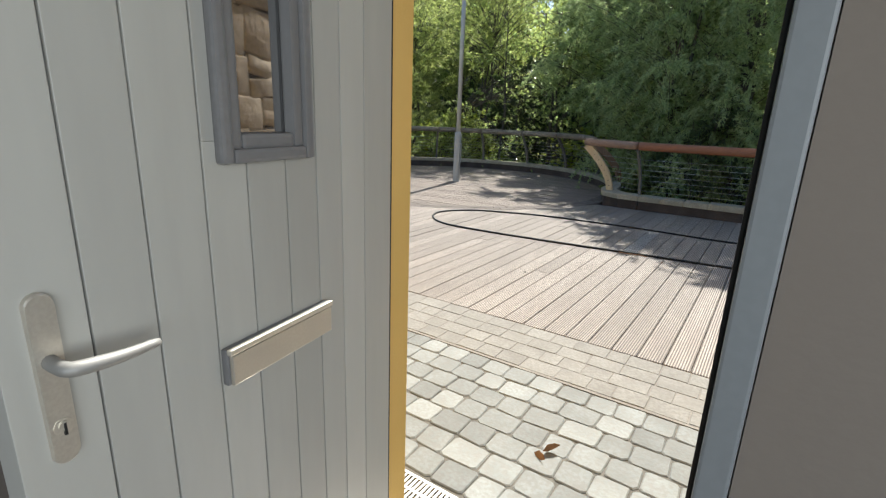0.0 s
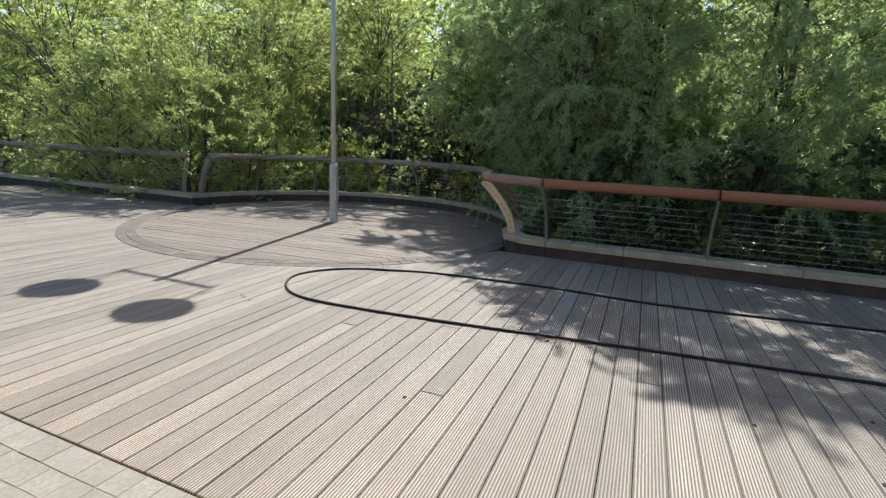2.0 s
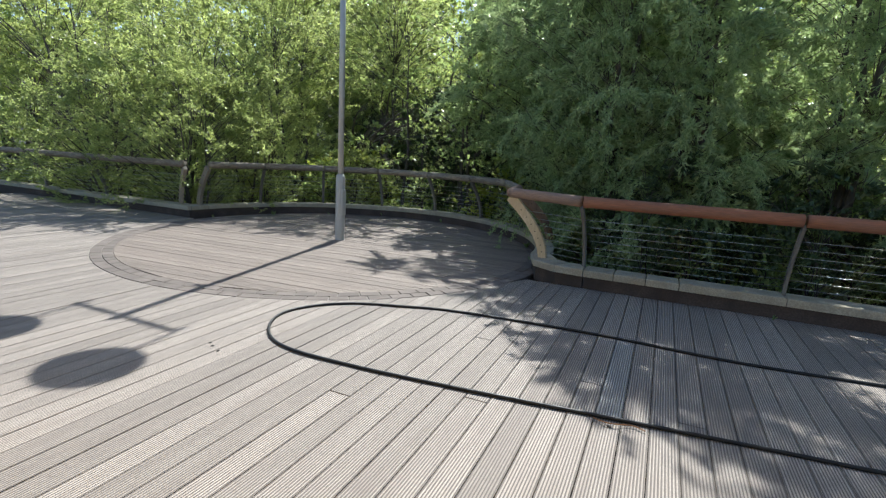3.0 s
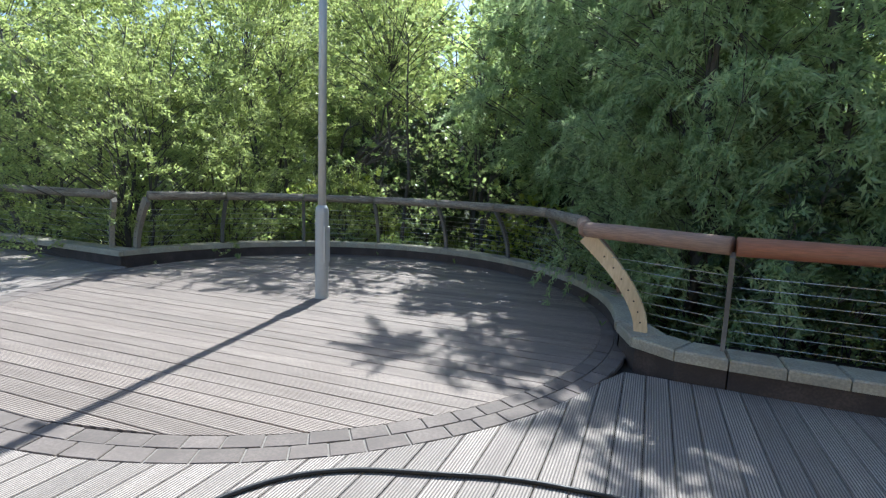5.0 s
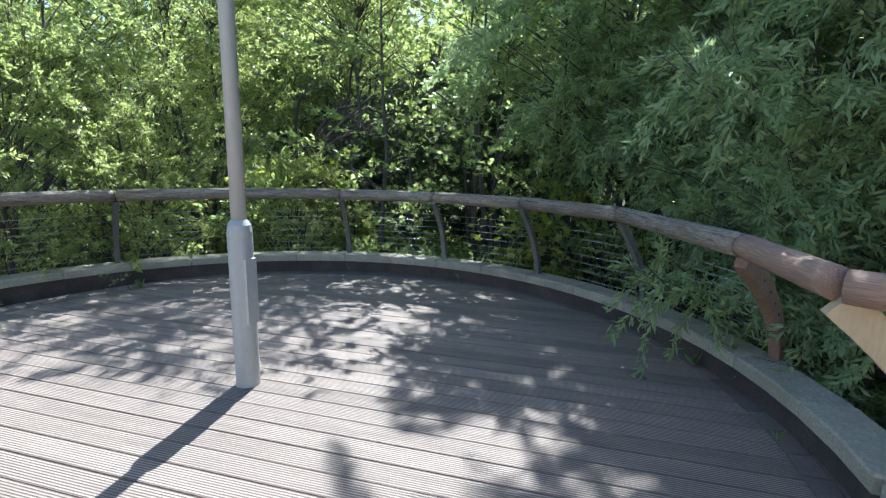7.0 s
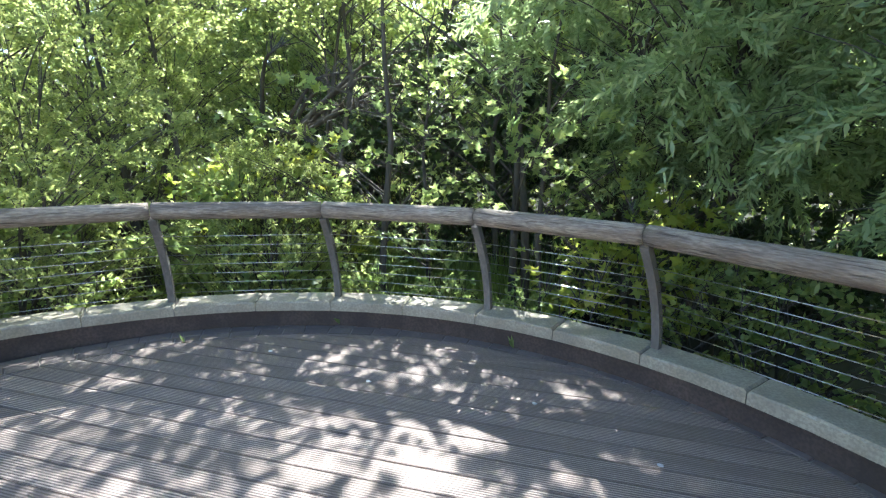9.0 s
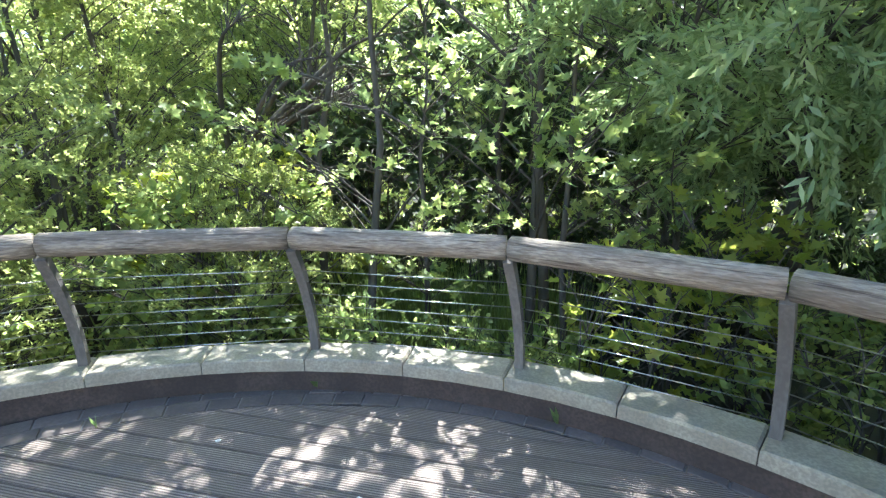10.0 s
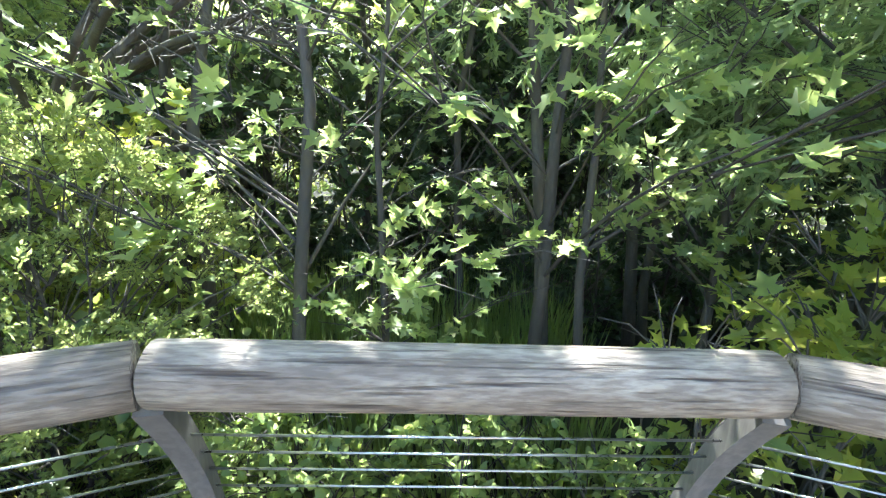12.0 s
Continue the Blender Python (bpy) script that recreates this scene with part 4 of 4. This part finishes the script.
plant(tall, [(-6.9, 20.0, -0.8, 0, 0.85), (-12.0, 20.5, -0.8, 100, 1.0), (-4.6, 21.0, -0.4, 200, 0.95), (-16.5, 20.5, -0.8, 45, 1.1), (-13.2, 25.0, 0.4, 290, 1.15), (-22.0, 18.0, -0.8, 160, 1.15), (-1.6, 22.5, 0.2, 75, 1.1), (3.5, 20.0, -0.4, 240, 1.2), (-28.0, 16.0, -0.8, 30, 1.3), (9.5, 16.0, -0.8, 330, 1.2), (-16.2, 26.5, 0.6, 20, 1.25), (-6.3, 26.0, 1.0, 130, 1.3), (-19.8, 23.5, 0.3, 250, 1.3), (-6.2, 23.0, 0.0, 310, 1.0), (-3.2, 24.0, 0.2, 20, 1.05), (-14.5, 22.5, -0.2, 180, 1.0), (-8.4, 24.6, 0.3, 60, 0.8)])
sapling = tree("sapling", "thin young maple with bright translucent leaves behind the rail", "tree", 33, 5.4, 1.35, 1.5, 0.045, 28, 0.34, 700, 0.10, 0.095, M_MAPLE, stems=1, hang=0.15, flat=0.18, group="saplings behind the bay", sprays=4, lobed=True, level=2.2)
plant(sapling, [(-7.25, 13.5, -1.0, 0, 1.15), (-6.75, 13.7, -1.0, 120, 0.8), (-6.4, 15.4, -1.0, 230, 1.15), (-4.6, 14.2, -1.0, 60, 1.0), (-7.6, 17.0, -1.0, 85, 1.35)])
forked = tree("forked_tree", "small tree with grey stems forking from the bank", "tree", 36, 5.4, 1.4, 1.7, 0.06, 34, 0.34, 850, 0.10, 0.095, M_MAPLE, stems=3, hang=0.15, flat=0.18, group="saplings behind the bay", sprays=4, lobed=True, level=2.2)
plant(forked, [(-5.72, 13.9, -1.0, 40, 1.1), (-9.2, 17.2, -1.0, 60, 1.3)])
bush = tree("bush", "low leafy bush under the railing", "bush", 41, 1.55, 0.75, 0.15, 0.02, 44, 0.2, 2300, 0.062, 0.05, M_MAPLE, stems=5, wide=True, hang=0.15, flat=0.5, group="bushes behind the bay", sprays=5, level=1.0)
plant(bush, [(-8.7, 13.0, -0.95, 200, 1.3), (-3.5, 12.9, -0.9, 290, 1.0), (-7.5, 12.9, -1.1, 50, 0.6), (-9.9, 11.9, -0.85, 130, 1.1), (-2.0, 10.9, -0.85, 20, 0.9), (-0.4, 9.8, -0.85, 240, 0.9), (-4.1, 13.2, -0.95, 330, 0.95), (-9.6, 14.2, -1.0, 80, 1.5), (-8.4, 14.6, -1.05, 15, 1.1), (-6.2, 12.75, -0.95, 100, 0.72), (-6.95, 12.75, -0.95, 210, 0.75), (-5.55, 12.8, -0.95, 300, 0.7)])

vine = tree("maple_bush", "small lime-green maple bush growing up through the railing", "bush", 52, 1.75, 0.5, 0.7, 0.018, 26, 0.22, 330, 0.105, 0.105, M_VINE, stems=3, hang=0.15, flat=0.4, group="bushes behind the bay", sprays=4, lobed=True, level=1.2)
plant(vine, [(-5.1, 12.75, -1.0, 0, 1.0), (-8.5, 14.1, -1.0, 140, 1.35), (-9.4, 13.6, -1.0, 210, 1.25), (-4.5, 13.4, -1.0, 300, 1.15)])


def bare_tree(x, y, z, seed):
    """An old leaning tree with dark arching limbs and fine twigs, almost leafless."""
    r = random.Random(seed)
    ob = thing("bare_tree", "half-dead leaning tree with dark arching bare branches", "tree", "trees across the hollow", at=(x, y, z))
    line = spline([(0, 0, -0.2), (0.25, 0, 0.9), (0.75, 0.05, 1.8), (1.35, 0.1, 2.5)], 4)
    part("trunk", tube(line, [0.10 - 0.05 * k / (len(line) - 1) for k in range(len(line))], 9), M_BARK, ob, smooth=True)
    twigs = bmesh.new()
    for k in range(15):
        a = line[r.randrange(5, len(line))]
        t = r.uniform(-1.1, 1.1)
        d = Vector((math.cos(t), math.sin(t) * 0.8, r.uniform(0.35, 1.1)))
        length = r.uniform(1.0, 2.1)
        limb = spline([a, a + d * length * 0.4, a + d * length * 0.75 + Vector((0.12, 0, -0.06)), a + d * length + Vector((0.35, 0, -0.38))], 4)
        part("limb", tube(limb, [0.042 * (1 - 0.85 * q / (len(limb) - 1)) for q in range(len(limb))], 6), M_BARK, ob, smooth=True)
        for _ in range(26):
            b = limb[r.randrange(3, len(limb))]
            e = Vector((r.uniform(-0.3, 1.0), r.uniform(-0.8, 0.8), r.uniform(-0.15, 0.9))) * r.uniform(0.25, 0.6)
            tube([b, b + e * 0.5 + Vector((0, 0, 0.04)), b + e + Vector((0, 0, -0.08))], [0.007, 0.005, 0.002], 3, False, twigs)
    part("twig_spray", twigs, M_BARK, ob)["kind"] = "stuff"


bare_tree(-10.25, 14.2, -0.85, 77)

# reeds in the wet hollow
n = 5000
x = -10.5 + 5.2 * nrng.random(n) ** 1.4
y = nrng.uniform(13.3, 16.0, n)
h = nrng.uniform(0.35, 0.95, n)
places = np.stack([x, y, np.full(n, -1.12)], axis=1)
ways = np.stack([nrng.normal(0, 0.16, n), nrng.normal(0, 0.16, n), np.ones(n)], axis=1)
reeds = part("reeds", leaf_mesh("reeds", places, ways, 1.05, 0.026, M_REED), None)
tagged(reeds, "bright green reed blades in the wet hollow", "reeds", kind="stuff")

# undergrowth on the slope
n = 22000
x = nrng.uniform(-30, 14, n)
y = np.where(x > -7.5, 19.0, 16.0) + 14 * nrng.random(n) ** 1.3
z = np.maximum(0.0, y - 20.5) * 0.28 - 1.05 + nrng.random(n) ** 2 * (0.7 + 0.6 * np.sin(x * 1.3) * np.sin(y * 1.1))
under = part("undergrowth", leaf_mesh("undergrowth", np.stack([x, y, z], axis=1), nrng.normal(size=(n, 3)) + np.array((0, -0.3, 0.3)), 0.17, 0.12, M_BRIGHT, True), None)
tagged(under, "low green undergrowth covering the wooded slope", "undergrowth", kind="stuff")

# woods on the far slope
n = 80000
ang = nrng.uniform(radians(20), radians(178), n)
dist = nrng.uniform(24, 46, n)
cx, cy = np.cos(ang) * dist - 4, np.sin(ang) * dist + 6
k = (np.sin(cx * 0.9) * np.cos(cy * 0.8) + np.sin(cx * 0.37 + 2) + nrng.normal(0, 0.5, n)) * 1.2
base = np.maximum(0.0, np.minimum(cy - 11.5, 60) - 9) * 0.28
gap = 1 - 0.6 * np.exp(-((np.degrees(ang) - 112.0) / 2.2) ** 2)
z = base + nrng.uniform(-1.0, 1.0, n) ** 3 * 1.0 + nrng.uniform(0, 1, n) ** 0.8 * (8.0 + k) * gap
woods = part("far_woods", leaf_mesh("far_woods", np.stack([cx, cy, z], axis=1), nrng.normal(size=(n, 3)) - np.array((0, 0, 0.3)), 0.28, 0.22, M_BRIGHT, True), None)
tagged(woods, "dense green woods on the slope behind", "woods", kind="stuff")

# ---- paving ----
rng = random.Random(17)


def sett_mesh(w, d, seed):
    r = random.Random(seed)
    c = 0.125 * min(w, d)
    pts = []
    for sx, sy in ((-1, -1), (1, -1), (1, 1), (-1, 1)):
        x, y = sx * w / 2, sy * d / 2
        e, f = c * r.uniform(0.5, 1.2), c * r.uniform(0.5, 1.2)
        two = [(x - sx * e, y), (x, y - sy * f)]
        pts += two if (sx * sy < 0) else two[::-1]
    pts = [(x + r.uniform(-0.004, 0.004), y + r.uniform(-0.004, 0.004)) for x, y in pts]
    me = mesh_of(prism(pts, -0.07, 0.0, 0.005), "sett")
    me.materials.append(M_SETT)
    return me


SETTS = [[sett_mesh(w, 0.133, 31 * i + j) for j in range(4)] for i, w in enumerate((0.108, 0.128, 0.145, 0.168))]
y = WALL_Y + 0.24
row = 0
while y < 2.47:
    x = PORCH_L + 0.1 + rng.uniform(0, 0.15)
    while x < -0.12:
        i = rng.choice((0, 1, 1, 2, 2, 3))
        w = (0.108, 0.128, 0.145, 0.168)[i] + 0.004
        if x + w > -0.11:
            break
        ob = part("sett", SETTS[i][rng.randrange(4)], None, paving)
        ob.matrix_world = pose(x + w / 2, y, 0.001 + rng.uniform(-0.002, 0.002), rng.uniform(-0.5, 0.5), rng.uniform(-0.5, 0.5), rng.uniform(-1.2, 1.2))
        x += w
    y += 0.1375
    row += 1
for row, (y0, y1) in enumerate(((2.52, 2.645), (2.65, 2.775), (2.78, 2.905), (2.91, 3.042))):
    x = PORCH_L - 3.0 + 0.17 * row
    while x < -0.12:
        w = rng.uniform(0.11, 0.21)
        x1 = min(x + w, -0.105)
        if y0 < 2.85 and x < PORCH_L:
            x = x1
            continue
        j = [rng.uniform(-0.0025, 0.0025) for _ in range(8)]
        part("paver", prism([(x + 0.002 + j[0], y0 + j[1]), (x1 - 0.002 + j[2], y0 + j[3]), (x1 - 0.002 + j[4], y1 + j[5]), (x + 0.002 + j[6], y1 + j[7])], -0.07, 0.002 + rng.uniform(-0.0015, 0.0015), 0.003), M_FLAT, paving)
        x = x1
part("sand_bed", boxed(PORCH_L - 3.0, -0.105, 2.50, 3.045, -0.05, -0.001), M_DUST, paving, "pale sand washed into the joints")
for x0, x1, y0, y1 in ((-0.287, -0.108, 3.05, 3.128), (-0.287, -0.108, 3.133, 3.212)):
    part("paver", prism([(x0, y0), (x1, y0), (x1, y1), (x0, y1)], -0.07, 0.002, 0.005), M_FLAT, paving)
tagged(part("dry_leaf", leaf_mesh("dry_leaf", np.array([[-0.82, 1.90, 0.008], [-0.79, 1.92, 0.014]]), np.array([[1, -0.5, 0.2], [0.6, 0.6, 0.25]]), 0.075, 0.045, M_DRY, True), None), "curled brown dry leaf on the paving", "leaf")

# ---- deck boards ----
deck = thing("deck_floor", "weathered grey-brown grooved timber decking", "deck", kind="structure")
round_deck = thing("deck_floor_round", "round bay of weathered grey grooved decking", "deck", kind="structure")
RING_IN, RING_OUT = 2.98, 3.22
PITCH = 0.145


def board(parent, mat, pts, m):
    ob = part("plank", prism(pts, -0.03, 0.0, 0.003), mat, parent)
    ob.matrix_world = m
    return ob


for k in range(-int(15 / PITCH), int(6.5 / PITCH)):
    x = k * PITCH + 0.03
    a, b = x + 0.0025, x + PITCH - 0.0025
    if b > PORCH_R - 0.03:
        lo = 3.22 if a < 0.7 else 3.06
    else:
        lo = DECK_Y + 0.006
        if -0.29 < a < -0.0:
            lo = 3.22
    ends = []
    for e in (a, b):
        d = RING_OUT ** 2 - (e - CX) ** 2
        hi = RIGHT_Y if e > CX else LEFT_Y
        if d > 0:
            hi = min(hi, CY - math.sqrt(d) - 0.004)
        ends.append(hi)
    w = PITCH / 2 - 0.0025
    cut = rng.uniform(4.2, 6.8) if rng.random() < 0.5 and min(ends) > 7.5 else None
    mid = x + PITCH / 2
    m = pose(mid, 0, rng.uniform(-0.0015, 0.0015))
    if k == -10:
        for y0, y1, mm in ((lo, 5.42, M_DECK), (5.426, 6.85, M_PALE), (6.856, min(ends), M_DECK)):
            board(deck, mm, [(-w, y0), (w, y0), (w, y1), (-w, y1)], m)
    elif cut:
        board(deck, M_DECK, [(-w, lo), (w, lo), (w, cut - 0.003), (-w, cut - 0.003)], m)
        board(deck, M_DECK, [(-w, cut + 0.003), (w, cut + 0.003), (w, ends[1]), (-w, ends[0])], m)
    else:
        board(deck, M_DECK, [(-w, lo), (w, lo), (w, ends[1]), (-w, ends[0])], m)


def reach(q, sign):
    """How far a board of the bay runs before it meets the ring of setts."""
    return sign * math.sqrt(max(0.0, (RING_IN - 0.004) ** 2 - q * q))


turn = Matrix.Translation((CX, CY, 0)) @ pose(0, 0, 0, 0, 0, 4.5 - 90.0)
for k in range(-23, 24):
    xs = [k * PITCH - PITCH / 2 + 0.003, k * PITCH + PITCH / 2 - 0.003]
    if max(abs(q) for q in xs) >= RING_IN - 0.01:
        continue
    w = PITCH / 2 - 0.0035
    pts = [(-w, reach(xs[0], -1)), (w, reach(xs[1], -1)), (w, reach(xs[1], 1)), (-w, reach(xs[0], 1))]
    if pts[3][1] - pts[0][1] < 0.1 or pts[2][1] - pts[1][1] < 0.1:
        continue
    board(round_deck, M_DECK_ROUND, pts, turn @ pose(k * PITCH, 0, rng.uniform(-0.0015, 0.0015)))
bm = bmesh.new()
rings = [[bm.verts.new(polar(r, a * 3, -0.006, (CX, CY))) for a in range(120)] for r in (RING_IN - 0.003, RING_OUT + 0.003)]
for k in range(120):
    j = (k + 1) % 120
    bm.faces.new((rings[0][k], rings[1][k], rings[1][j], rings[0][j]))
part("joint_sand", bm, M_DUST, round_deck)
for r0, r1 in ((RING_IN, RING_IN + 0.115), (RING_IN + 0.12, RING_OUT)):
    a = 0.0
    while a < 358:
        s = rng.uniform(3.2, 4.2)
        g = 0.09
        pts = [polar(r, b, 0.0, (CX, CY)) for r, b in ((r0, a + g), (r1, a + g), (r1, a + s - g), (r0, a + s - g))]
        part("ring_sett", prism([(p.x, p.y) for p in pts], -0.05, 0.002 + rng.uniform(-0.002, 0.002), 0.004), M_RING, round_deck)
        a += s
